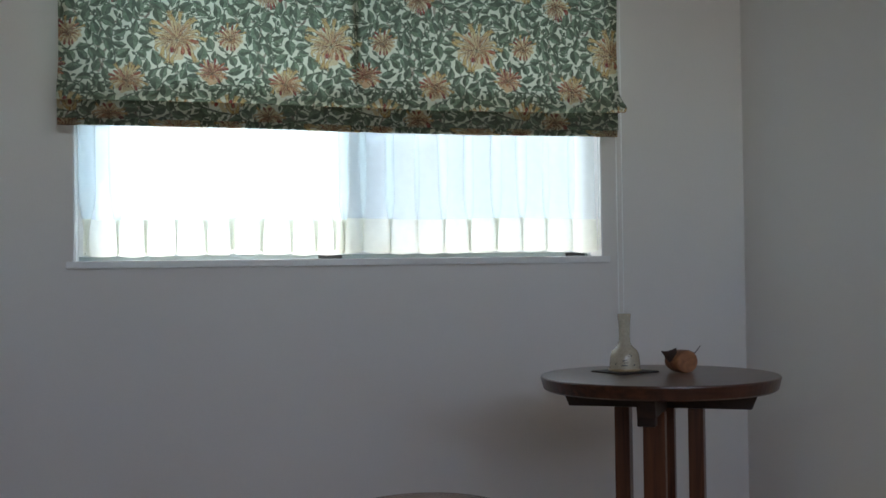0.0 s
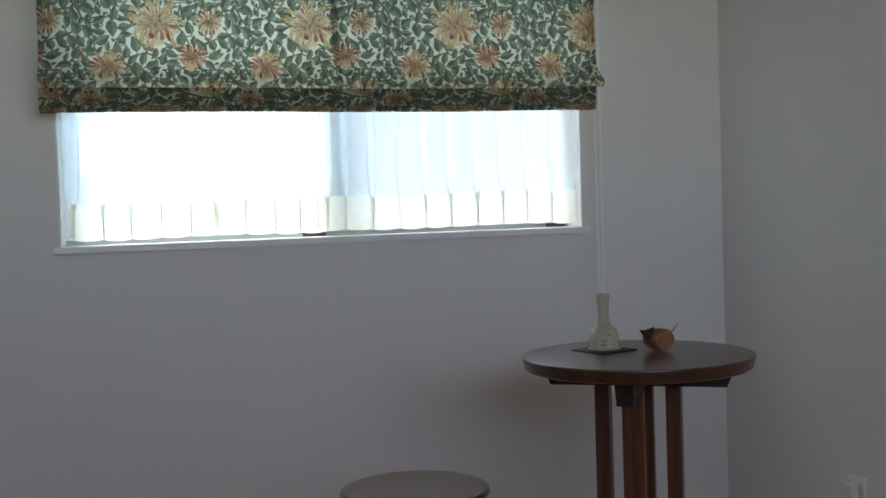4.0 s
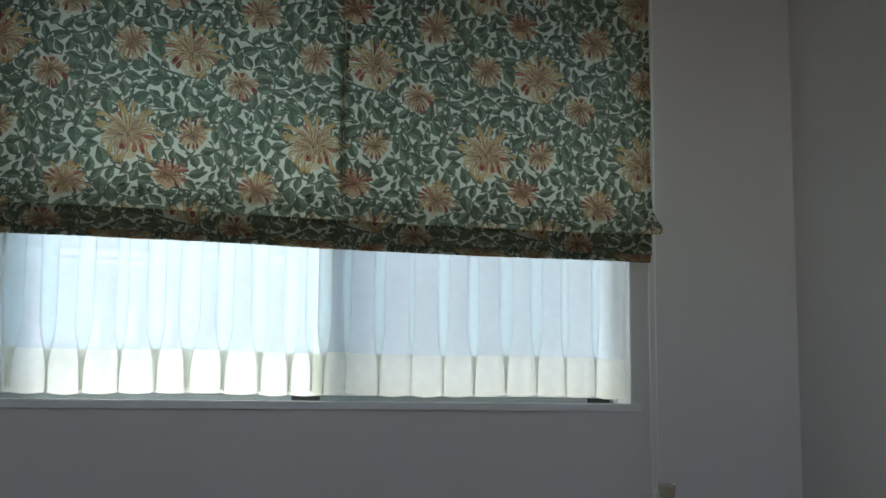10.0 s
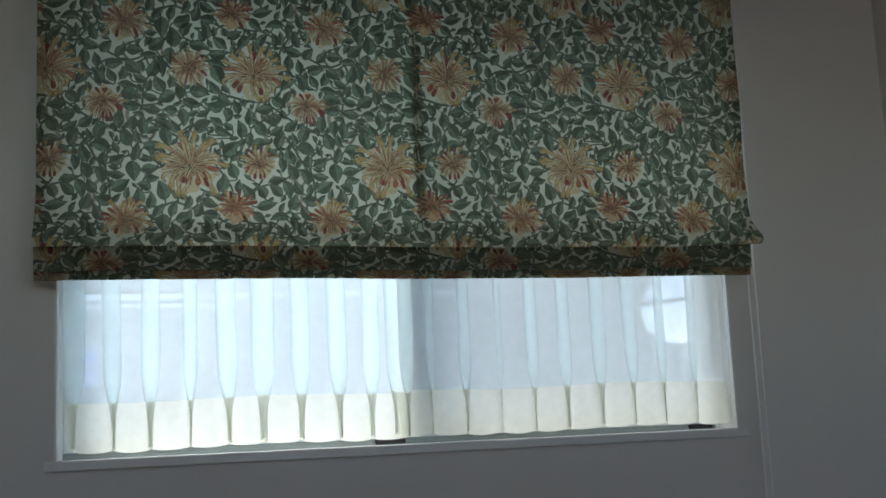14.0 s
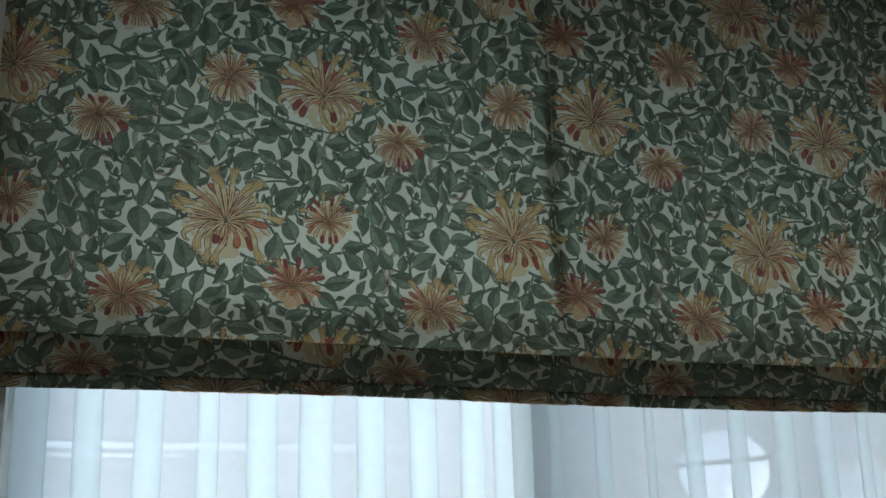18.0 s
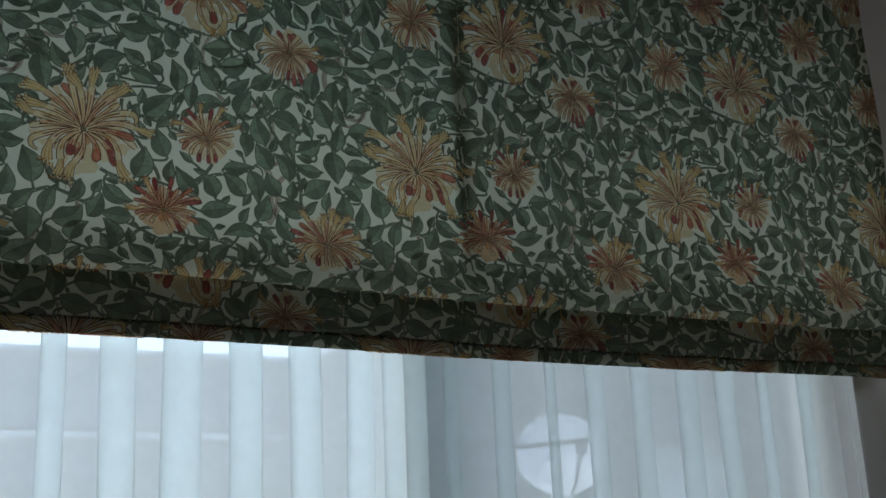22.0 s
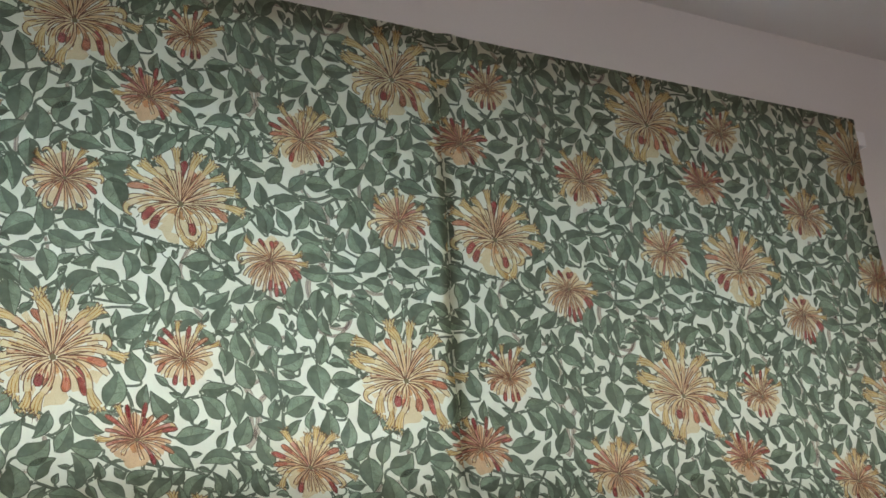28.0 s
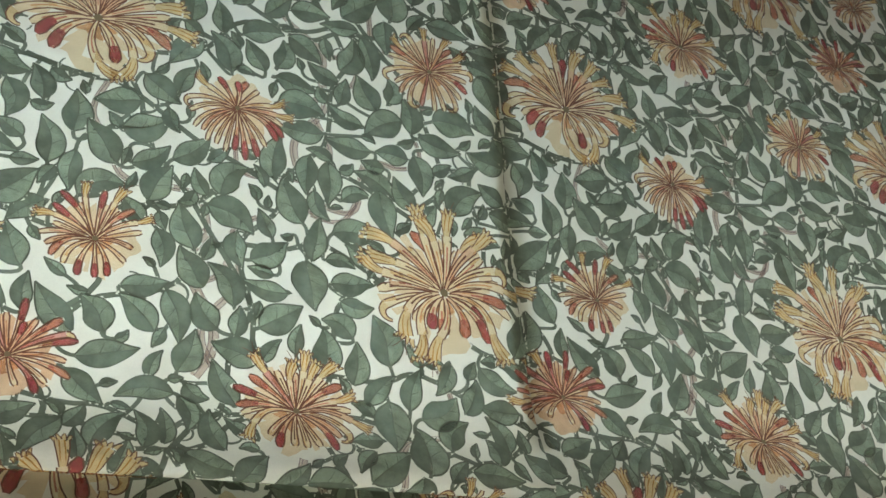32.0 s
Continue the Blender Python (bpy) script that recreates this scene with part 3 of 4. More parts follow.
def ribbon(path, widths, ink, layer):
    """A flat stroke along path, in pieces small enough to be cut where another motif lies over it; v points down."""
    p, w = finer(path, widths)
    d = np.gradient(p, axis=0)
    d /= np.linalg.norm(d, axis=1)[:, None] + 1e-9
    nrm = np.stack([-d[:, 1], d[:, 0]], 1)
    filled = ink not in LINES
    strips = max(1, int(math.ceil(w.max() / CUT))) if filled else 1
    rails = [p + nrm * (w * (k / strips - 0.5))[:, None] for k in range(strips + 1)]
    for a, b in zip(rails, rails[1:]):
        for i in range(len(p) - 1):
            polys.append((np.array([a[i], b[i], b[i + 1], a[i + 1]]), INK_ID[ink], layer, motif[0], filled))


def bend(start, angle, length, curl, n=9, wave=0.0):
    """A curved path: begins at start under angle and turns by curl over its length."""
    s = np.linspace(0, 1, n)
    a = angle + curl * s + wave * np.sin(s * 2 * math.pi)
    step = length / (n - 1)
    x = start[0] + np.concatenate([[0], np.cumsum(np.cos((a[:-1] + a[1:]) / 2) * step)])
    y = start[1] + np.concatenate([[0], np.cumsum(np.sin((a[:-1] + a[1:]) / 2) * step)])
    return np.stack([x, y], 1)


def sides(path):
    d = np.gradient(path, axis=0)
    d /= np.linalg.norm(d, axis=1)[:, None] + 1e-9
    return d, np.stack([-d[:, 1], d[:, 0]], 1)


def leaf_width(s, width):
    return width * np.clip(np.sin(np.pi * np.clip(s, 0, 1) ** 0.74), 0, 1) ** 1.05 * (1 - 0.1 * s)


def leaf(base, angle, length, width, curl, rng, layer):
    """A pointed leaf with two tones, outline, midrib and a few veins; its tip flicks over."""
    motif[0] += 1
    n = 12
    path = bend(base, angle, length, curl, n, wave=0.30 * rng.uniform(-1, 1))
    s = np.linspace(0, 1, n)
    w = leaf_width(s, width)
    w[0], w[-1] = width * 0.08, 0.0003
    d, nrm = sides(path)
    side = 1 if rng.random() < 0.5 else -1
    ribbon(path + nrm * w[:, None] * 0.25, w * 0.5, "leaf" if side > 0 else "leaf_deep", layer + 1)
    ribbon(path - nrm * w[:, None] * 0.25, w * 0.5, "leaf" if side < 0 else "leaf_deep", layer + 1)
    for sd in (-0.5, 0.5):
        ribbon(path + nrm * (w * sd)[:, None], np.full(n, 0.0013), "leaf_line", layer + 2)
    ribbon(path[:-1], np.linspace(0.0012, 0.0004, n - 1), "leaf_line", layer + 2)
    for k in (4, 7):
        for sd in (-1, 1):
            tip = path[k] + (d[k] * 0.7 + nrm[k] * sd) * w[k] * 0.34
            ribbon([path[k], (path[k] + tip) / 2 + d[k] * 0.0006, tip], [0.0007, 0.0005, 0.0003], "leaf_line", layer + 2)


def outlined(path, w, ink, layer, line=0.0013):
    """A filled stroke between two brown outlines."""
    _, nrm = sides(path)
    ribbon(path, w, ink, layer)
    for sd in (-0.5, 0.5):
        ribbon(path + nrm * (w * sd)[:, None], np.full(len(path), line), "petal_line", layer + 1)


def trumpet(p, angle, size, rng, layer):
    """The flared yellow mouth of a floret, with teeth, a few drawn lines and fine stamens."""
    path = bend(p, angle, size * 1.25, rng.uniform(-0.9, 0.9), 6)
    ww = size * np.array([0.32, 0.42, 0.52, 0.60, 0.66, 0.66])
    outlined(path, ww, "yellow", layer, 0.0010)
    across = np.array([-math.sin(angle), math.cos(angle)])
    for k in (-1.0, -0.33, 0.33, 1.0):
        q = path[-1] + across * k * size * 0.27
        tooth = bend(q, angle + k * 0.5, size * rng.uniform(0.26, 0.42), k * 0.5, 4)
        outlined(tooth, size * np.array([0.24, 0.22, 0.15, 0.05]), "yellow", layer, 0.0008)
    for k in (-0.18, 0.16):
        ribbon(path[1:] + across * k * size * 0.7, np.linspace(0.0006, 0.0013, 5), "yellow_deep", layer + 1)
    if rng.random() < 0.4:
        for k in (-0.3, 0.3):
            ribbon(bend(path[-1], angle + k, size * 0.85, k, 5), np.full(5, 0.0006), "petal_line", layer + 1)


def floret(centre, turn, reach, bow, kind, radius, rng, layer, warm):
    """One tube of a honeysuckle head. turn: degrees clockwise from the top; bow lifts its middle."""
    motif[0] += 1
    a = radians(turn)
    out = np.array([math.sin(a), -math.cos(a)])
    up = np.array([out[1], -out[0]]) if out[0] < 0 else np.array([-out[1], out[0]])
    up = up if up[1] < 0 else -up
    length = radius * reach * (0.74 if kind == "T" else 1.0)
    start, tip = np.array(centre) + out * radius * 0.03, np.array(centre) + out * length
    mid = np.array(centre) + out * length * 0.55 + up * (1.7 * bow + rng.uniform(-0.07, 0.07)) * length
    s = np.linspace(0, 1, 11)[:, None]
    path = start * (1 - s) ** 2 + 2 * mid * s * (1 - s) + tip * s ** 2
    s = s[:, 0]
    size = radius * rng.uniform(0.92, 1.08)
    tone = rng.choice(["petal", "petal_pale", "petal_pale", "petal_pale", "wash"] if not warm else ["petal", "petal", "petal_pale", "rose"])
    if kind == "K":
        w = size * (0.036 + 0.080 * s + 0.034 * np.exp(-((s - 0.82) / 0.24) ** 2))
        w[-1] *= 0.35
        outlined(path, w, tone, layer + 1)
        ribbon(path[6:], w[6:] * 0.94, "crimson" if rng.random() < 0.65 else "rose", layer + 1)
        ribbon(path[4:8], w[4:8] * 0.34, "rose", layer + 2)
    else:
        w = size * (0.036 + 0.085 * s)
        if kind == "S":
            w[-1] *= 0.5
        outlined(path, w, tone, layer + 1)
        ribbon(path[2:9], w[2:9] * 0.24, rng.choice(["rose", "petal", "petal_line"]), layer + 2)
        end = math.atan2(*(path[-1] - path[-2])[::-1])
        if kind == "T":
            trumpet(path[-1], end, max(0.0090, radius * 0.245) * rng.uniform(0.9, 1.12), rng, layer + 1)
        elif kind == "C":
            back = bend(path[-1], end, radius * 0.30, 2.7 * (1 if out[0] > 0 else -1), 7)
            outlined(back, np.linspace(w[-1], size * 0.03, 7), "yellow", layer)


# each head: its place in the repeat from the first (v down), radius, and its tubes as (turn, reach, bow):
# T flared yellow mouth, K crimson bud, S slim tube, C tube that curls back
HEADS = [
    ("cream", 0.000, 0.000, 0.0745, {
        "T": [(-46, 1.17, 0.10), (-16, 1.08, 0.03), (-4, 0.94, 0.0), (10, 1.08, 0.0), (27, 0.93, 0.03), (37, 1.10, 0.06), (-61, 0.92, 0.06), (-77, 1.08, 0.05), (-122, 0.80, 0.2), (-150, 0.92, 0.22), (-168, 0.82, -0.1), (82, 1.14, 0.10), (131, 1.02, 0.25)],
        "K": [(-27, 0.86, 0.12), (94, 0.84, 0.12), (119, 0.60, 0.15), (139, 0.80, 0.16), (160, 0.60, 0.2), (-175, 0.56, 0.1), (-157, 0.54, 0.1)],
        "C": [(-107, 0.80, 0.1), (62, 0.85, 0.14)],
        "S": [(-92, 0.85, 0.1), (-84, 0.7, 0.05), (-68, 0.6, 0.05), (-36, 0.7, 0.0), (-10, 0.7, 0.0), (4, 0.6, 0.0), (20, 0.65, 0.0), (48, 0.8, 0.0), (72, 0.8, 0.06), (90, 0.62, 0.05), (105, 0.9, 0.15), (-135, 0.6, 0.1)],
    }),
    ("cream", 0.146, -0.216, 0.0700, {
        "T": [(-58, 1.10, 0.10), (-40, 0.95, 0.06), (-23, 0.97, 0.04), (-6, 1.09, 0.0), (15, 1.0, 0.0), (31, 1.05, 0.04), (46, 1.03, 0.08), (65, 1.02, 0.08), (87, 1.14, 0.08), (176, 0.84, -0.12), (137, 0.88, 0.25)],
        "K": [(5, 0.90, 0.05), (24, 0.72, 0.08), (-76, 1.02, 0.12), (-139, 0.74, 0.2), (-121, 0.78, 0.22), (160, 0.64, 0.12), (107, 0.92, 0.2)],
        "C": [(-98, 0.95, 0.12), (118, 0.72, 0.2)],
        "S": [(-88, 0.95, 0.08), (-68, 0.85, 0.05), (-48, 0.7, 0.0), (-30, 0.65, 0.0), (-14, 0.7, 0.0), (38, 0.7, 0.0), (56, 0.8, 0.0), (74, 0.9, 0.04), (96, 0.9, 0.08), (-108, 0.8, 0.15), (150, 0.5, 0.0)],
    }),
    ("cream", 0.156, -0.008, 0.0420, {
        "T": [(-13, 1.20, 0.0), (23, 1.20, 0.0), (57, 1.22, 0.05), (-63, 1.16, 0.05)],
        "K": [(6, 1.08, 0.0), (44, 1.02, 0.05), (-50, 1.02, 0.0), (-36, 1.15, 0.05), (-120, 0.90, 0.2), (-160, 0.86, 0.12), (163, 0.80, 0.1), (178, 0.82, 0.0)],
        "S": [(-88, 1.0, 0.1), (-103, 0.9, 0.12), (-72, 0.8, 0.0), (-24, 0.8, 0.0), (14, 0.8, 0.0), (34, 0.8, 0.0), (72, 0.9, 0.05), (-138, 0.8, 0.2), (100, 0.7, 0.1), (128, 0.7, 0.1)],
    }),
    ("cream", 0.268, -0.152, 0.0420, {
        "T": [(-57, 1.0, 0.05), (90, 1.14, 0.06), (74, 1.0, 0.04)],
        "K": [(-32, 0.80, 0.06), (18, 0.72, 0.15), (0, 0.66, 0.1), (116, 1.12, 0.18), (127, 1.06, 0.18), (158, 1.16, 0.08), (170, 1.20, 0.04), (-176, 1.0, 0.0)],
        "C": [(-83, 1.0, 0.1)],
        "S": [(-105, 1.0, 0.16), (-122, 1.05, 0.16), (-134, 0.95, 0.12), (-144, 1.06, 0.1), (-156, 1.0, 0.05), (-168, 1.08, 0.0), (104, 1.0, 0.14), (142, 1.0, 0.1), (40, 0.7, 0.0)],
    }),
    ("tan", 0.000, -0.232, 0.0450, {
        "T": [(-51, 1.06, 0.05), (-4, 1.08, 0.0), (55, 0.98, 0.05), (28, 1.0, 0.0)],
        "K": [(-62, 1.0, 0.05), (40, 0.9, 0.1), (112, 0.95, 0.15)],
        "C": [(-100, 1.0, 0.1), (80, 0.95, 0.1), (-28, 0.9, 0.05), (142, 0.95, 0.15), (-150, 0.95, 0.15)],
        "S": [(-75, 0.95, 0.05), (-40, 0.9, 0.0), (12, 0.95, 0.0), (66, 0.9, 0.05), (96, 0.9, 0.1), (128, 0.9, 0.1), (160, 0.95, 0.05), (176, 0.95, 0.0), (-168, 0.9, 0.0), (-132, 0.95, 0.15), (-115, 0.9, 0.1)],
    }),
    ("tan", 0.314, -0.336, 0.0520, {
        "T": [(-35, 1.05, 0.05), (-7, 0.74, 0.0), (12, 1.0, 0.0), (36, 1.05, 0.05), (24, 0.86, 0.0), (95, 1.20, 0.14), (-110, 0.98, 0.2), (70, 0.95, 0.05)],
        "K": [(-67, 1.02, 0.06), (-86, 0.92, 0.1), (-50, 0.9, 0.0), (57, 0.95, 0.06), (139, 0.88, 0.15), (-155, 0.78, 0.1)],
        "C": [(112, 0.85, 0.14)],
        "S": [(-22, 0.75, 0.0), (2, 0.7, 0.0), (46, 0.8, 0.0), (84, 0.9, 0.06), (124, 0.78, 0.1), (152, 0.7, 0.05), (170, 0.68, 0.0), (-172, 0.66, 0.0), (-138, 0.66, 0.1), (-98, 0.85, 0.1), (-76, 0.8, 0.04)],
    }),
    ("red", 0.100, 0.096, 0.0430, {
        "T": [(-30, 1.06, 0.0), (-88, 0.95, 0.08)],
        "K": [(-52, 1.1, 0.05), (11, 1.1, 0.0), (-15, 1.04, 0.0), (47, 1.15, 0.04), (73, 1.2, 0.06), (111, 1.08, 0.14), (145, 0.86, 0.1), (20, 0.7, 0.0)],
        "C": [(60, 1.05, 0.06)],
        "S": [(-74, 0.9, 0.05), (-104, 0.85, 0.1), (-118, 0.78, 0.1), (92, 0.95, 0.08), (128, 0.8, 0.1), (165, 0.6, 0.0), (-40, 0.8, 0.0), (-4, 0.8, 0.0), (32, 0.85, 0.0), (-140, 0.6, 0.1)],
    }),
]
BLOOMS = [(cx, cy, r) for _, cx, cy, r, _ in HEADS]


def bloom(tone, cx, cy, radius, tubes, seed):
    rng = random.Random(seed)
    motif[0] += 1
    # a pale wash behind the tubes
    rings = [(0.76, "wash"), (0.28, "petal")] if tone == "cream" else [(0.78, "wash" if tone == "tan" else "petal"), (0.34, "petal")]
    for share, ink_name in rings:
        edge = np.linspace(0, 2 * math.pi, 49)
        rad = radius * share * (1 + 0.10 * np.sin(5 * edge + seed) + 0.06 * np.sin(11 * edge))
        for k in range(48):
            for lo, hi in ((0.0, 0.4), (0.4, 0.75), (0.75, 1.0)):
                c = [(cx + rad[q] * f * math.cos(edge[q]), cy + rad[q] * f * math.sin(edge[q])) for q, f in ((k, lo), (k + 1, lo), (k + 1, hi), (k, hi))]
                polys.append((np.array(c), INK_ID[ink_name], 12, motif[0], True))
        motif[0] += 1
    order = [(kind, *t) for kind in "SCKT" for t in tubes.get(kind, [])]
    for j, (kind, turn, reach, bow) in enumerate(order):
        floret((cx, cy), turn + rng.uniform(-2, 2), reach, bow, kind, radius, rng, 14 + 3 * j, tone == "red" or (tone == "tan" and rng.random() < 0.35))
    motif[0] += 1
    ring = [(cx + radius * 0.055 * math.cos(t), cy + radius * 0.055 * math.sin(t)) for t in np.linspace(0, 2 * math.pi, 9)]
    for p, q in zip(ring, ring[1:]):
        polys.append((np.array([(cx, cy), p, q, q]), INK_ID["heart"], 170, motif[0], True))


def wander(p, q, sway, n=14):
    """A swaying path from p to q."""
    p, q = np.array(p), np.array(q)
    s = np.linspace(0, 1, n)[:, None]
    d = q - p
    nrm = np.array([-d[1], d[0]])
    return p + d * s + nrm * sway * np.sin(s * 2 * math.pi)


W, H = CELL_W, CELL_H
# brown branches that carry the heads
for p, q, sway, wide in [
    ((0.0, 0.02), (-0.02, 0.14), 0.10, 0.0046), ((-0.02, 0.14), (-0.10, 0.235), 0.15, 0.005), ((0.146, -0.20), (0.165, -0.10), -0.12, 0.0046), ((0.165, -0.10), (0.245, -0.03), 0.16, 0.0055),
    ((0.245, -0.03), (0.235, 0.10), 0.10, 0.008), ((0.262, -0.02), (0.250, 0.09), -0.12, 0.006), ((0.235, 0.02), (0.29, -0.05), 0.1, 0.0045), ((0.268, -0.12), (0.335, -0.06), 0.2, 0.0038), ((0.335, -0.06), (0.42, -0.10), 0.15, 0.0038),
    ((0.314, -0.29), (0.345, -0.20), 0.12, 0.006), ((0.345, -0.20), (0.325, -0.10), -0.1, 0.007), ((0.352, -0.19), (0.340, -0.10), 0.12, 0.005), ((0.002, -0.19), (-0.04, -0.12), 0.2, 0.0038), ((-0.04, -0.12), (-0.11, -0.07), 0.2, 0.0046), ((0.345, -0.20), (0.42, -0.24), 0.2, 0.0038),
]:
    path = wander(p, q, sway)
    motif[0] += 1
    ribbon(path, np.full(len(path), wide), "branch_light", 1)
    _, nrm = sides(path)
    for sd in (-0.5, 0.1, 0.5):
        ribbon(path + nrm * wide * sd, np.full(len(path), 0.0008), "branch", 2)

# green vines, swaying from edge to edge of the repeat
vines = []
for p, q, sway in [
    ((-0.02, 0.02), (W - 0.02, 0.02), 0.11), ((0.0, -0.12), (W, -0.12), -0.10), ((0.06, 0.12), (0.06 + W, 0.12), 0.08), ((0.22, -0.30), (0.22, -0.30 + H), 0.12),
    ((0.40, -0.25), (0.40, -0.25 + H), -0.13), ((0.08, -0.20), (0.08, -0.20 + H), 0.09), ((0.0, -0.30), (W, -0.30), 0.07), ((0.32, -0.1), (0.32, -0.1 + H), 0.10), ((0.0, -0.06), (W, -0.06), 0.09), ((0.0, 0.17), (W, 0.17), -0.10), ((0.15, -0.2), (0.15, -0.2 + H), -0.11), ((0.0, -0.21), (W, -0.21), 0.10),
]:
    path = wander(p, q, sway, 40)
    path[1:-1] += 0.006 * np.sin(np.linspace(0, 9 * math.pi, 38))[:, None]
    vines.append(path)
    motif[0] += 1
    ribbon(path, np.full(40, 0.0044), "vine", 4)
    _, nrm = sides(path)
    for sd in (-0.5, 0.5):
        ribbon(path + nrm * 0.0040 * sd, np.full(40, 0.0007), "leaf_line", 5)
vine_points = np.concatenate(vines)

# leaves packed between the heads, largest first
GRID = 0.002
mw, mh = int(round(W / GRID)), int(round(H / GRID))
taken = np.zeros((mh, mw), bool)
yy, xx = np.mgrid[0:mh, 0:mw] * GRID


def wrap(d, size):
    return (d + size / 2) % size - size / 2


for cx, cy, r in BLOOMS:
    taken |= (wrap(xx - cx, W) ** 2 + wrap(yy - cy, H) ** 2) < (r * 0.86) ** 2
rng = random.Random(21)
leaves = 0
for size, tries, allow in [(0.043, 700, 0.05), (0.036, 2200, 0.06), (0.030, 2800, 0.07), (0.024, 3000, 0.10), (0.018, 2600, 0.12), (0.013, 1800, 0.10)]:
    for _ in range(tries):
        bx, by = rng.uniform(0, W), rng.uniform(0, H)
        ang = rng.gauss(-1.3, 1.1) if rng.random() < 0.5 else rng.uniform(0, 2 * math.pi)
        ln = size * rng.uniform(0.9, 1.15)
        wd = ln * rng.uniform(0.46, 0.72)
        curl = rng.uniform(-1.1, 1.1)
        mid = bend((bx, by), ang, ln, curl, 9)
        s = np.linspace(0.0, 1.0, 9)
        ww = leaf_width(np.clip(s, 0.03, 0.97), wd)
        _, nn = sides(mid)
        pts = np.concatenate([mid + nn * ww[:, None] * f for f in (-0.5, -0.25, 0, 0.25, 0.5)])
        ix, iy = (pts[:, 0] / GRID).astype(int) % mw, (pts[:, 1] / GRID).astype(int) % mh
        if taken[iy, ix].mean() > allow:
            continue
        for f in np.linspace(-0.60, 0.60, 15):
            for g in (0, 0.5):
                m2 = mid[:-1] * (1 - g) + mid[1:] * g
                q = m2 + nn[:-1] * ww[:-1, None] * f
                taken[(q[:, 1] / GRID).astype(int) % mh, (q[:, 0] / GRID).astype(int) % mw] = True
        leaf((bx, by), ang, ln, wd, curl, rng, 8 + 3 * (leaves % 2))
        # its stalk runs back to the nearest vine
        motif[0] += 1
        d2 = wrap(vine_points[:, 0] - bx, W) ** 2 + wrap(vine_points[:, 1] - by, H) ** 2
        k = int(np.argmin(d2 + 0.0004 * rng.random()))
        to = np.array([bx + wrap(vine_points[k, 0] - bx, W), by + wrap(vine_points[k, 1] - by, H)])
        base = np.array([bx, by])
        if 0.004 < np.linalg.norm(to - base) < 0.075:
            c1 = base - np.array([math.cos(ang), math.sin(ang)]) * np.linalg.norm(to - base) * 0.45
            s2 = np.linspace(0, 1, 7)[:, None]
            path = base * (1 - s2) ** 2 + 2 * c1 * s2 * (1 - s2) + to * s2 ** 2
            ribbon(path, np.full(7, 0.0034), "vine", 6)
        leaves += 1
# tendrils
for _ in range(34):
    p = vine_points[rng.randrange(len(vine_points))]
    motif[0] += 1
    path = bend(p, rng.uniform(0, 6.28), rng.uniform(0.020, 0.036), rng.choice([-1, 1]) * rng.uniform(2.2, 4.4), 12)
    ribbon(path, np.linspace(0.0030, 0.0012, 12), "vine", 7)

for k, head in enumerate(HEADS):
    bloom(*head, 100 + k)

# colours do not overprint: what lies under another motif is left out
FINE = 0.0008
fw, fh = int(round(W / FINE)), int(round(H / FINE))
owner, top = np.zeros((fh, fw), np.int32), np.full((fh, fw), -1, np.int32)
for c, ink, lay, who, filled in sorted((p for p in polys if p[4]), key=lambda p: p[2]):
    lo, hi = np.floor(c.min(0) / FINE).astype(int), np.ceil(c.max(0) / FINE).astype(int)
    qx, qy = np.meshgrid(np.arange(lo[0], hi[0] + 1), np.arange(lo[1], hi[1] + 1))
    px, py = qx * FINE, qy * FINE
    turn = [(c[(k + 1) % 4][0] - c[k][0]) * (py - c[k][1]) - (c[(k + 1) % 4][1] - c[k][1]) * (px - c[k][0]) for k in range(4)]
    inside = np.all([t >= 0 for t in turn], 0) | np.all([t <= 0 for t in turn], 0)
    iy, ix = qy[inside] % fh, qx[inside] % fw
    owner[iy, ix], top[iy, ix] = who, lay

mids = np.array([p[0].mean(0) for p in polys])
iy, ix = np.round(mids[:, 1] / FINE).astype(int) % fh, np.round(mids[:, 0] / FINE).astype(int) % fw
lays, whos = np.array([p[2] for p in polys]), np.array([p[3] for p in polys])
seen = (owner[iy, ix] == whos) | (top[iy, ix] <= lays)
polys = [p for p, s in zip(polys, seen) if s]

# lay the repeat over the cloth, breadth by breadth
corners = np.array([p[0] for p in polys])                     # (n, 4, 2)
inks, lifts = np.array([p[1] for p in polys]), np.array([p[2] for p in polys])
allv, allm = [], []
for i in range(-2, 5):
    for j in range(-3, 4):
        for du, dv, lo_u, hi_u in ((0.0, 0.0, 0.0, SEAM_U), (JOIN_DU, JOIN_DV, SEAM_U, SHADE_W)):
            c = corners + np.array([FIRST_U + i * W + du, FIRST_V + j * H + dv])
            mid = c.mean(1)
            inside = (c[..., 0].max(1) > lo_u) & (c[..., 0].min(1) < hi_u) & (mid[:, 1] > 0.0) & (mid[:, 1] < DROP)
            c = c[inside]
            if not len(c):
                continue
            u, v = np.clip(c[..., 0], lo_u, hi_u), np.clip(c[..., 1], 0.0, DROP)
            lift = 0.0003 + LAYER * lifts[inside][:, None] * np.ones(4)
            allv.append(np.stack(cloth_point(u, v, lift), -1))
            allm.append(inks[inside])
allv, allm = np.concatenate(allv).reshape(-1, 3), np.concatenate(allm)
me = bpy.data.meshes.new("printed_pattern")
count = len(allm)
me.vertices.add(count * 4)
me.vertices.foreach_set("co", allv.astype(np.float32).ravel())
me.loops.add(count * 4)
me.loops.foreach_set("vertex_index", np.arange(count * 4, dtype=np.int32))
me.polygons.add(count)
me.polygons.foreach_set("loop_start", np.arange(count, dtype=np.int32) * 4)
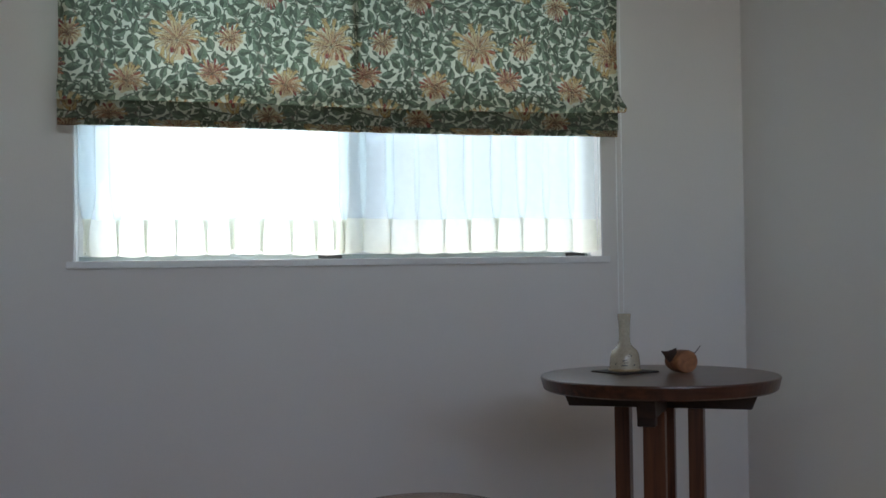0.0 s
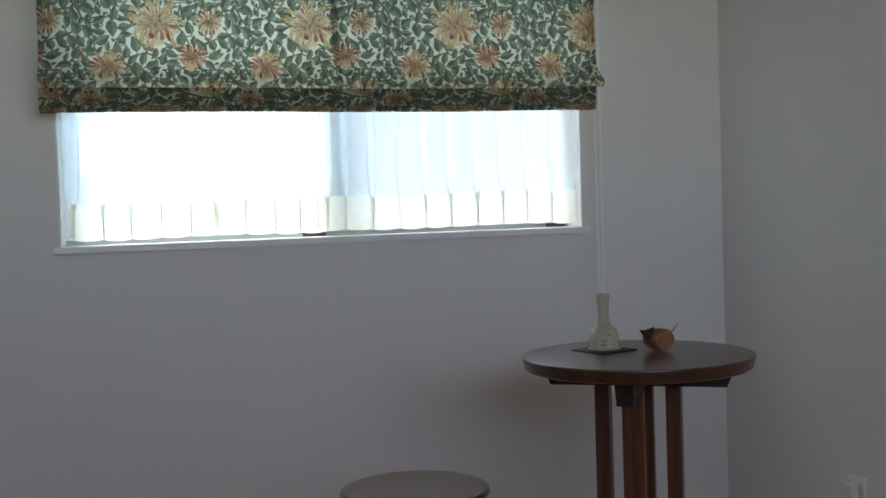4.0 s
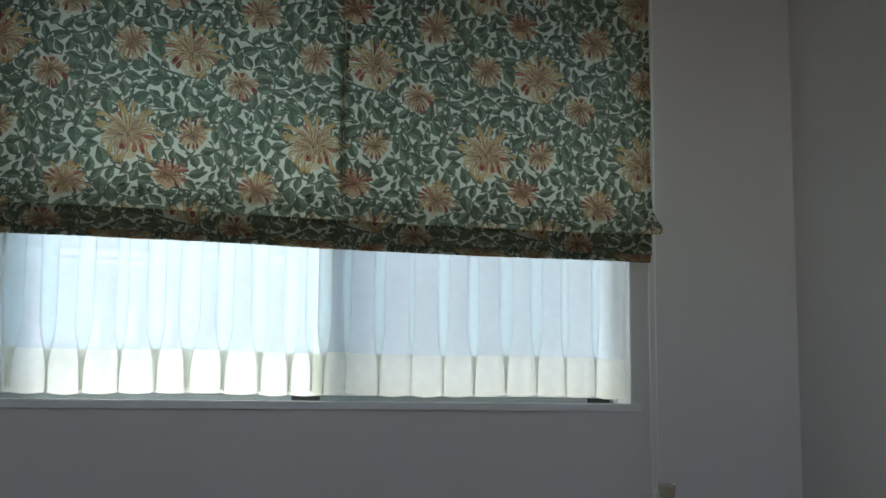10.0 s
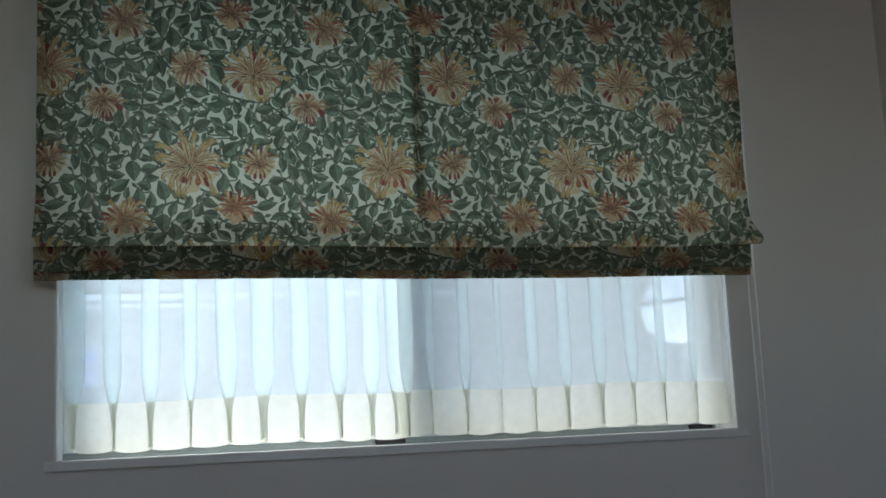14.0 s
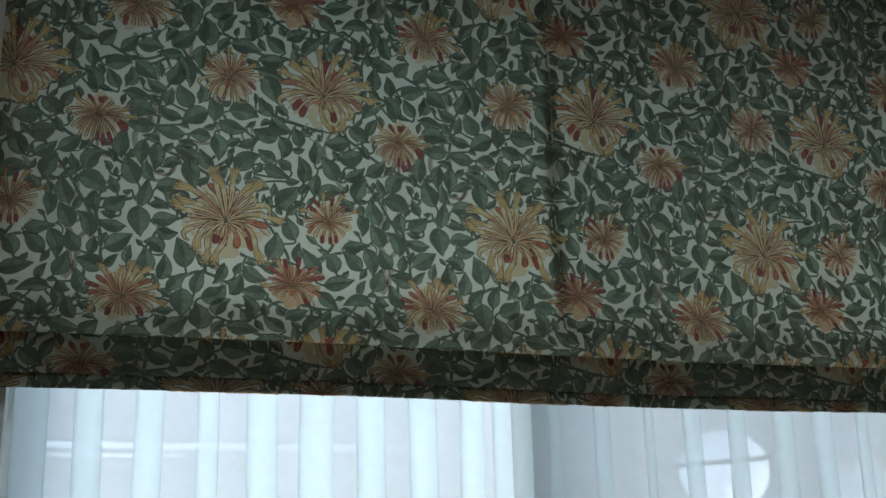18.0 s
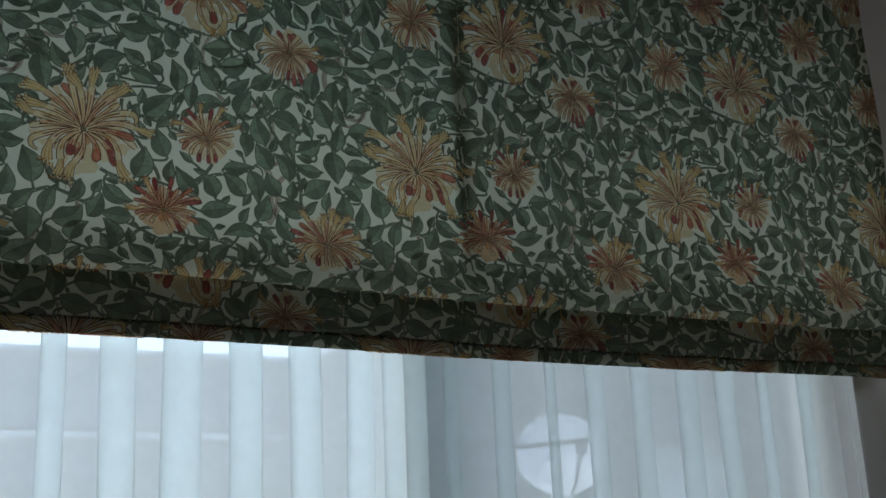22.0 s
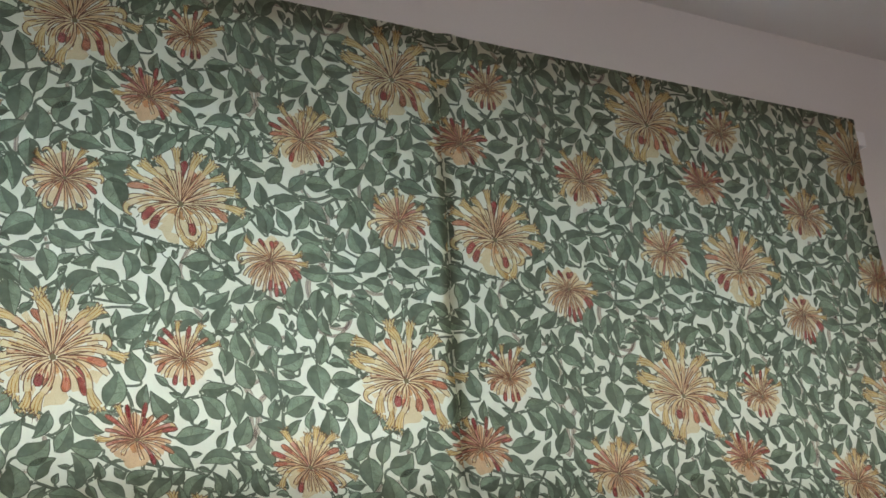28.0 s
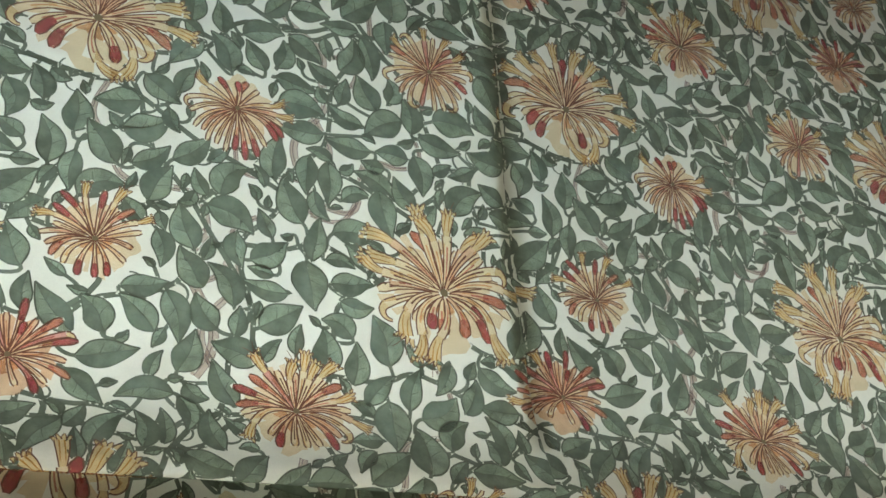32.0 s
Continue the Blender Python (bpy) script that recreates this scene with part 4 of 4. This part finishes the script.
for m in INK_MATS:
    me.materials.append(m)
me.polygons.foreach_set("material_index", allm.astype(np.int32))
me.polygons.foreach_set("use_smooth", [True] * count)
me.update(calc_edges=True)
me.validate()
pattern = new("printed_pattern", me)
pattern.parent = shade
tagged(pattern, "green leaves and yellow and red honeysuckle heads printed on the cotton", kind="stuff")

# head rail, rings' cords and the pull chain
part("head_rail", one_box(SHADE_L + 0.01, 3.446, 2.222, SHADE_L + SHADE_W - 0.01, 3.492, 2.262, bevel=0.003), M_TRIM, shade)
for bx in (0.15, 0.80, 1.45):
    part("bracket", one_box(bx, 3.492, 2.228, bx + 0.03, WALL_Y, 2.258, bevel=0.002), M_TRIM, shade)
for bx in (0.1, 0.5, 0.9, 1.3, 1.56):
    part("lift_cord", tube([(bx, 3.478, 2.23), (bx, 3.478, 1.48)], 0.0009, 6), M_CORD, shade)
CX, CY = 1.676, 3.50
part("chain_stay", one_box(1.645, 3.455, 2.225, 1.69, 3.495, 2.255, bevel=0.002), M_TRIM, shade)
chain = [(CX - 0.008, CY, 2.23), (CX - 0.009, CY, 1.6), (CX - 0.008, CY, 0.90), (CX - 0.006, CY, 0.83), (CX, CY, 0.815), (CX + 0.006, CY, 0.83), (CX + 0.010, CY, 0.90), (CX + 0.011, CY, 1.6), (CX + 0.010, CY, 2.23)]
pull = part("pull_chain", tube(chain, 0.0021, 6), M_CORD, shade, "thin white looped pull chain", smooth=True)
part("weight", lathe([(0, 0), (0.004, 0.001), (0.005, 0.012), (0.005, 0.036), (0.0035, 0.044), (0, 0.046)], 12, centre=(CX, CY, 0.79)), M_CORD, pull, smooth=True)


# ---- the round table ----
def table():
    th = thing("round_table", TABLE[0], TABLE[1], 0, "dark walnut round table on four close upright legs", "table")
    top = lathe([(0, 0.715), (0.268, 0.715), (0.285, 0.717), (0.2925, 0.7215), (0.2985, 0.744), (0.3, 0.748), (0.2995, 0.7515), (0.297, 0.753), (0, 0.753)], 96)
    part("tabletop", top, M_WOOD_TOP, th, "dark glossy walnut top with an undercut edge")
    view = -34.5
    for name, a in (("cross_rail", view), ("cross_rail", view + 90)):
        b = bmesh.new()
        r = Matrix.Rotation(radians(a), 4, "Z")
        lo, hi = 0.228, 0.246
        ring = []
        for x, z in ((-lo, 0.672), (lo, 0.672), (hi, 0.7145), (-hi, 0.7145)):
            ring.append([b.verts.new(r @ Vector((x, s, z - (0.0008 if a != view else 0)))) for s in (-0.022, 0.022)])
        for k in range(4):
            j = (k + 1) % 4
            b.faces.new((ring[k][0], ring[j][0], ring[j][1], ring[k][1]))
        b.faces.new([q[0] for q in ring][::-1])
        b.faces.new([q[1] for q in ring])
        bmesh.ops.recalc_face_normals(b, faces=b.faces[:])
        part(name, b, M_WOOD_DARK, th, "nearly black rail under the top")
    for k in range(4):
        a = radians(view + 90 * k)
        m = Matrix.Rotation(a, 4, "Z") @ Matrix.Translation((0.092, 0, 0))
        b = one_box(-0.019, -0.027, 0, 0.019, 0.027, 0.672, bevel=0.003)
        bmesh.ops.transform(b, matrix=m, verts=b.verts[:])
        part("leg", b, M_WOOD_LEG, th, "reddish walnut leg")
    b = one_box(-0.02, -0.022, 0.640, 0.02, 0.022, 0.6715, bevel=0.003)
    bmesh.ops.transform(b, matrix=Matrix.Rotation(radians(view - 90), 4, "Z") @ Matrix.Translation((0.133, -0.012, 0)), verts=b.verts[:])
    part("block", b, M_WOOD_DARK, th, "small dark block under the rail")
    return th


table()


def stool():
    th = thing("round_stool", STOOL[0], STOOL[1], 0, "brown wooden round stool with turned legs", "stool")
    part("seat", lathe([(0, 0.424), (0.165, 0.424), (0.182, 0.429), (0.189, 0.438), (0.188, 0.446), (0.180, 0.450), (0.165, 0.4475), (0, 0.446)], 72), M_STOOL, th, "polished brown round seat", smooth=True)
    part("apron", lathe([(0.118, 0.395), (0.124, 0.395), (0.124, 0.4235), (0.118, 0.4235), (0.118, 0.395)], 48), M_STOOL_LEG, th)
    for k in range(4):
        a = radians(-16 + 90 * k)
        c, s = math.cos(a), math.sin(a)
        pts = [(c * (0.165 + 0.022 * (1 - z / 0.424)), s * (0.165 + 0.022 * (1 - z / 0.424)), z) for z in (0, 0.05, 0.15, 0.25, 0.33, 0.37, 0.40, 0.4235)]
        part("leg", tube(pts, [0.010, 0.013, 0.016, 0.018, 0.018, 0.016, 0.013, 0.013], 12), M_STOOL_LEG, th, smooth=True)
    for k in range(4):
        a, b = radians(-16 + 90 * k), radians(74 + 90 * k)
        h = 0.14 + 0.03 * (k % 2)
        r = 0.165 + 0.022 * (1 - h / 0.424)
        part("stretcher", tube([(math.cos(a) * r, math.sin(a) * r, h), (math.cos(b) * r, math.sin(b) * r, h)], 0.008, 10), M_STOOL_LEG, th, smooth=True)
    return th


stool()

# ---- things on the table ----
MX, MY = 1.337, 2.758
mat_thing = thing("table_mat", MX, MY, TABLE_TOP, "thin black square mat under the flask", "mat", turn=18)
part("sheet", one_box(-0.062, -0.062, 0.0, 0.062, 0.062, 0.004, bevel=0.0015), M_MAT, mat_thing)

flask = thing("sake_flask", MX, MY, TABLE_TOP + 0.004, "cream glazed ceramic flask with dark brush marks", "flask")
prof = [(0, 0), (0.034, 0), (0.0385, 0.0015), (0.0400, 0.006), (0.0395, 0.018), (0.0382, 0.034), (0.0360, 0.046), (0.0315, 0.054), (0.0235, 0.0605), (0.0178, 0.067), (0.0152, 0.077), (0.0142, 0.092), (0.0145, 0.110), (0.0158, 0.128), (0.0172, 0.140), (0.0178, 0.146), (0.0170, 0.148), (0.0158, 0.1455), (0.0135, 0.12), (0.012, 0.09), (0, 0.085)]
part("body", lathe(prof, 48), M_GLAZE, flask, smooth=True)
part("foot_ring", lathe([(0.0385, 0.0), (0.0425, 0.0008), (0.0435, 0.003), (0.0425, 0.0055), (0.0398, 0.0065)], 48), M_FOOT, flask, "tan unglazed foot ring", smooth=True)


def brush_mark(a, z, w, h, tilt):
    """One flat stroke on the flask's belly."""
    b = bmesh.new()
    rows = []
    for i in range(3):
        row = []
        for j in range(4):
            s, t = (j / 3 - 0.5) * w, (i / 2 - 0.5) * h
            ss, tt = s * math.cos(tilt) - t * math.sin(tilt), s * math.sin(tilt) + t * math.cos(tilt)
            zz = z + tt
            r = np.interp(zz, [0.006, 0.018, 0.034, 0.046, 0.054], [0.0400, 0.0395, 0.0382, 0.0360, 0.0315]) + 0.0004
            ang = a + ss / r
            row.append(b.verts.new((r * math.cos(ang), r * math.sin(ang), zz)))
        rows.append(row)
    for p, q in zip(rows, rows[1:]):
        for j in range(3):
            b.faces.new((p[j], p[j + 1], q[j + 1], q[j]))
    part("brush_mark", b, M_INK, flask)


for a, z, w, h, tilt in [(-2.0, 0.029, 0.013, 0.0022, 0.28), (-1.93, 0.023, 0.010, 0.0020, 0.05), (-2.04, 0.016, 0.016, 0.0026, 0.0), (-1.62, 0.044, 0.003, 0.004, 0.35), (-1.52, 0.040, 0.0025, 0.004, -0.4), (-1.72, 0.039, 0.002, 0.003, 0.0), (-2.62, 0.020, 0.0025, 0.005, -0.1), (-1.36, 0.017, 0.005, 0.004, 0.3)]:
    brush_mark(a, z, w, h, tilt)

# bird carved from a branch: a slanted log with a cut face, a pointed beak and a twig tail
bird = thing("wooden_bird", 1.462, 2.681, TABLE_TOP, "small carved wooden bird with a cut-branch face", "ornament", turn=-17)


def log_ring(b, cx, cy, cz, r, axis_turn, n=28, squash=1.0):
    c, s = math.cos(axis_turn), math.sin(axis_turn)
    ring = []
    for k in range(n):
        t = 2 * math.pi * k / n
        px, pz = r * math.cos(t), r * squash * math.sin(t)
        ring.append(b.verts.new((cx + px * c, cy + px * s, cz + pz)))
    return ring


def loft(rings, b, cap0=True, cap1=True):
    n = len(rings[0])
    for p, q in zip(rings, rings[1:]):
        for k in range(n):
            j = (k + 1) % n
            b.faces.new((p[k], p[j], q[j], q[k]))
    if cap0:
        b.faces.new(rings[0][::-1])
    if cap1:
        b.faces.new(rings[-1])
    bmesh.ops.recalc_face_normals(b, faces=b.faces[:])
    return b


b = bmesh.new()
rings = []
for s, r in ((0.0, 0.0285), (0.003, 0.0295), (0.018, 0.0298), (0.034, 0.0285), (0.046, 0.024), (0.053, 0.015)):
    rings.append(log_ring(b, 0.010 - s * 0.62, -0.018 + s, 0.0300, r, 0.28))
part("body", loft(rings, b), M_BIRD, bird, smooth=True)
b = bmesh.new()
rings = [log_ring(b, 0.0105 - d * 0.62, -0.0188 + d, 0.0300, r, 0.28) for d, r in ((0.0, 0.0272), (-0.0008, 0.0268))]
part("cut_face", loft(rings, b), M_BIRD_CUT, bird, "pale orange cut end")
b = bmesh.new()
rings = [log_ring(b, -0.014 - d, 0.004 + 0.1 * d, 0.036 + 0.55 * d * (d / 0.04), r, 1.45, squash=1.25) for d, r in ((0.0, 0.0225), (0.010, 0.0180), (0.020, 0.0118), (0.030, 0.0055), (0.038, 0.0008))]
part("beak", loft(rings, b), M_BEAK, bird, "dark bark beak", smooth=True)
part("tail", tube([(0.030, 0.010, 0.045), (0.040, 0.012, 0.055), (0.050, 0.013, 0.068)], [0.0016, 0.0013, 0.0009], 8), M_BEAK, bird, "thin dark twig tail", smooth=True)

# ---- wall outlet ----
outlet = thing("wall_outlet", EAST_X, 2.84, 0.25, "white plastic wall outlet with a plug in it", "outlet")
part("plate", one_box(-0.006, -0.036, -0.06, 0.0, 0.036, 0.06, bevel=0.002), M_PLATE, outlet)
part("socket", one_box(-0.009, -0.012, -0.045, -0.0062, 0.012, 0.045, bevel=0.001), M_PLATE, outlet)
part("plug", one_box(-0.040, -0.017, -0.004, -0.0092, 0.017, 0.040, bevel=0.006), M_PLATE, outlet)

# ---- outside ----
structure("ground", one_box(-250, -250, -3.2, 250, 400, -3.0), M_GROUND, "grey street far below the window", "ground")
house = thing("neighbour_house", 4.0, 13.0, -2.94, "pale sided house across the street with white gutter", "house")
part("lower_wall", one_box(-12, 0, 0, 12, 6, 5.44), M_SIDING_LOW, house)
b = bmesh.new()
for k in range(5):
    box(b, -12, -0.05 - 0.006, 5.56 + k * 0.13, 12, 5.9, 5.56 + k * 0.13 + 0.124)
part("upper_wall", b, M_SIDING, house, "lilac-grey upper wall panels")
part("gutter", one_box(-12, -0.11, 5.44, 12, 0.0, 5.50, bevel=0.01), M_BAND, house, "white gutter band")
part("gutter", one_box(-6.0, -0.10, 5.36, -2.9, -0.002, 5.395, bevel=0.01), M_BAND, house, "short white rail")
part("flashing", one_box(-12, -0.02, 5.03, 12, -0.001, 5.07), M_SEAM, house, "grey flashing strip")
for k in range(16):
    part("siding_board", one_box(-12, -0.012, 3.0 + k * 0.125, 12, -0.0005, 3.0 + k * 0.125 + 0.118, bevel=0.004), M_SIDING_LOW, house)
part("roof", one_box(-12.2, -0.15, 6.212, 12.2, 6.2, 6.27, bevel=0.02), M_ROOF, house, "pale flat roof edge")
pole = thing("laundry_pole", 0.2, 12.75, 1.95, "thin pale laundry pole on brackets against the house", "laundry pole")
part("pole", tube([(-1.2, 0, 0.02), (1.6, 0, 0.02)], 0.014, 8), M_ALU, pole)
for x in (-1.1, 1.5):
    part("bracket", one_box(x - 0.012, -0.02, -0.02, x + 0.012, 0.24, 0.004), M_ALU, pole)


def towel(x, width, drop, mat, label):
    th = thing("towel", x, 12.75, 1.98, label, "laundry", "laundry on the pole")
    b = bmesh.new()
    prof = [(-0.022, -drop), (-0.019, -drop * 0.5), (-0.017, 0.0), (0.0, 0.008), (0.017, 0.0), (0.019, -drop * 0.45), (0.022, -drop * 0.9)]
    grid = [[b.verts.new((width * (k / 6 - 0.5) * (1 + 0.12 * abs(z) / drop), y + 0.006 * math.sin(k * 1.7), z)) for k in range(7)] for y, z in prof]
    for p, q in zip(grid, grid[1:]):
        for k in range(6):
            b.faces.new((p[k], p[k + 1], q[k + 1], q[k]))
    part("cloth", b, mat, th, smooth=True)


M_DISH = material("white_enamel", (0.87, 0.88, 0.89), rough=0.45, vary=0.04, scale=9, grain=60, bump=0.02)
M_GREYHOUSE = material("grey_green_render", (0.12, 0.14, 0.14), rough=0.85, vary=0.08, scale=1.2, grain=25, bump=0.1)
grey_house = thing("grey_house", 4.25, 8.4, -3.0, "grey rendered house close across the lane", "house")
part("wall", one_box(0, 0, 0, 9, 4.3, 6.2), M_GREYHOUSE, grey_house)
part("roof", one_box(-0.25, -0.3, 6.2, 9.2, 4.5, 6.34, bevel=0.02), M_ROOF, grey_house, "pale flat roof edge")
part("eave", one_box(0.55, -0.30, 4.97, 1.50, 0, 5.09, bevel=0.01), M_SEAM, grey_house, "small grey eave over a window")
part("window_frame", one_box(0.62, -0.02, 3.9, 1.42, 0.002, 4.95, bevel=0.004), M_ALU, grey_house)

# satellite dish: a shallow bowl that faces the room, with its arm, feed and wall bracket
DISH = thing("satellite_dish", 3.352, 7.176, 1.745, "white round satellite dish on a bracket at the grey house", "satellite dish")
DISH.matrix_basis = Matrix.Translation((3.352, 7.176, 1.745)) @ Vector((-0.43, -0.72, 0.54)).to_track_quat("Z", "Y").to_matrix().to_4x4() @ Matrix.Scale(0.90, 4)
bowl = [(0.0, -0.040), (0.06, -0.0378), (0.12, -0.031), (0.18, -0.0198), (0.225, -0.0082), (0.248, 0.0), (0.253, 0.0015), (0.256, -0.002), (0.250, -0.008), (0.225, -0.0165), (0.12, -0.039), (0.0, -0.048)]
reflector = lathe(bowl, 64)
bmesh.ops.transform(reflector, matrix=Matrix.Diagonal((1.0, 1.16, 1.0, 1.0)), verts=reflector.verts[:])
part("reflector", reflector, M_DISH, DISH, "white enamelled bowl", smooth=True)
arm_end = Vector((0.10, -0.17, 0.27))
part("feed_arm", tube([(0.03, -0.26, -0.03), (0.06, -0.27, 0.05), arm_end], 0.011, 8), M_SEAM, DISH, "thin grey arm", smooth=True)
feed = lathe([(0, -0.05), (0.028, -0.05), (0.030, 0.0), (0.024, 0.03), (0.034, 0.05), (0.034, 0.062), (0, 0.064)], 24)
bmesh.ops.transform(feed, matrix=Matrix.Translation(arm_end) @ Matrix.Rotation(radians(200), 4, "X"), verts=feed.verts[:])
part("feed_horn", feed, M_SIDING_LOW, DISH, "grey feed at the end of the arm", smooth=True)
part("back_plate", one_box(-0.06, -0.06, -0.075, 0.06, 0.06, -0.045, bevel=0.004), M_SEAM, DISH)
part("mast", tube([(0.02, -0.34, -0.09), (0.0, 0.12, -0.09)], 0.02, 12), M_ALU, DISH, smooth=True)
inv = DISH.matrix_basis.inverted()
part("wall_bracket", tube([inv @ Vector((3.40, 7.28, 1.54)), inv @ Vector((3.80, 7.85, 1.50)), inv @ Vector((4.27, 8.41, 1.50))], 0.016, 10), M_ALU, DISH, smooth=True)

M_TOWEL = material("white_towel", (0.85, 0.86, 0.88), rough=0.9, vary=0.04, grain=300, bump=0.2)
M_TOWEL_PINK = material("pink_towel", (0.75, 0.35, 0.38), rough=0.9, vary=0.06, grain=300, bump=0.2)
M_TOWEL_BLUE = material("blue_towel", (0.32, 0.42, 0.72), rough=0.9, vary=0.06, grain=300, bump=0.2)
towel(-0.42, 0.10, 0.40, M_TOWEL_PINK, "narrow pink towel over a laundry pole")
towel(-0.20, 0.16, 0.34, M_TOWEL_BLUE, "blue towel over a laundry pole")
towel(0.06, 0.14, 0.42, M_TOWEL, "white hand towel over a laundry pole")
towel(0.40, 0.15, 0.38, M_TOWEL, "white hand towel over a laundry pole")
towel(0.75, 0.14, 0.36, M_TOWEL, "white hand towel over a laundry pole")
towel(1.05, 0.10, 0.22, M_TOWEL_PINK, "small pink cloth over a laundry pole")
lines = thing("utility_line", 1.0, 9.3, -3.0, "black power lines strung between two grey poles", "power line")
for px in (-16, 17):
    part("pole", lathe([(0.17, 0), (0.13, 9.0), (0, 9.0)], 20, centre=(px, 0, 0)), M_SEAM, lines, smooth=True)
for k, (zz, sag) in enumerate([(6.55, 0.15), (6.75, 0.28), (7.6, 0.2)]):
    pts = [(-16 + 33 * q, 0.25 * (k - 1) + 0.5 * q, zz - sag * 4 * q * (1 - q) + 0.35 * k * q) for q in np.linspace(0, 1, 20)]
    part("wire", tube(pts, 0.006, 5), M_RUBBER, lines, "thin black wire")
cable = [(x - 1.0, 6.0 - 9.3, 1.64 + 0.09 * (x - 2.45) + 3.0) for x in np.linspace(-1.0, 12.0, 12)]
part("wire", tube(cable, 0.011, 5), M_RUBBER, lines, "dark service cable")
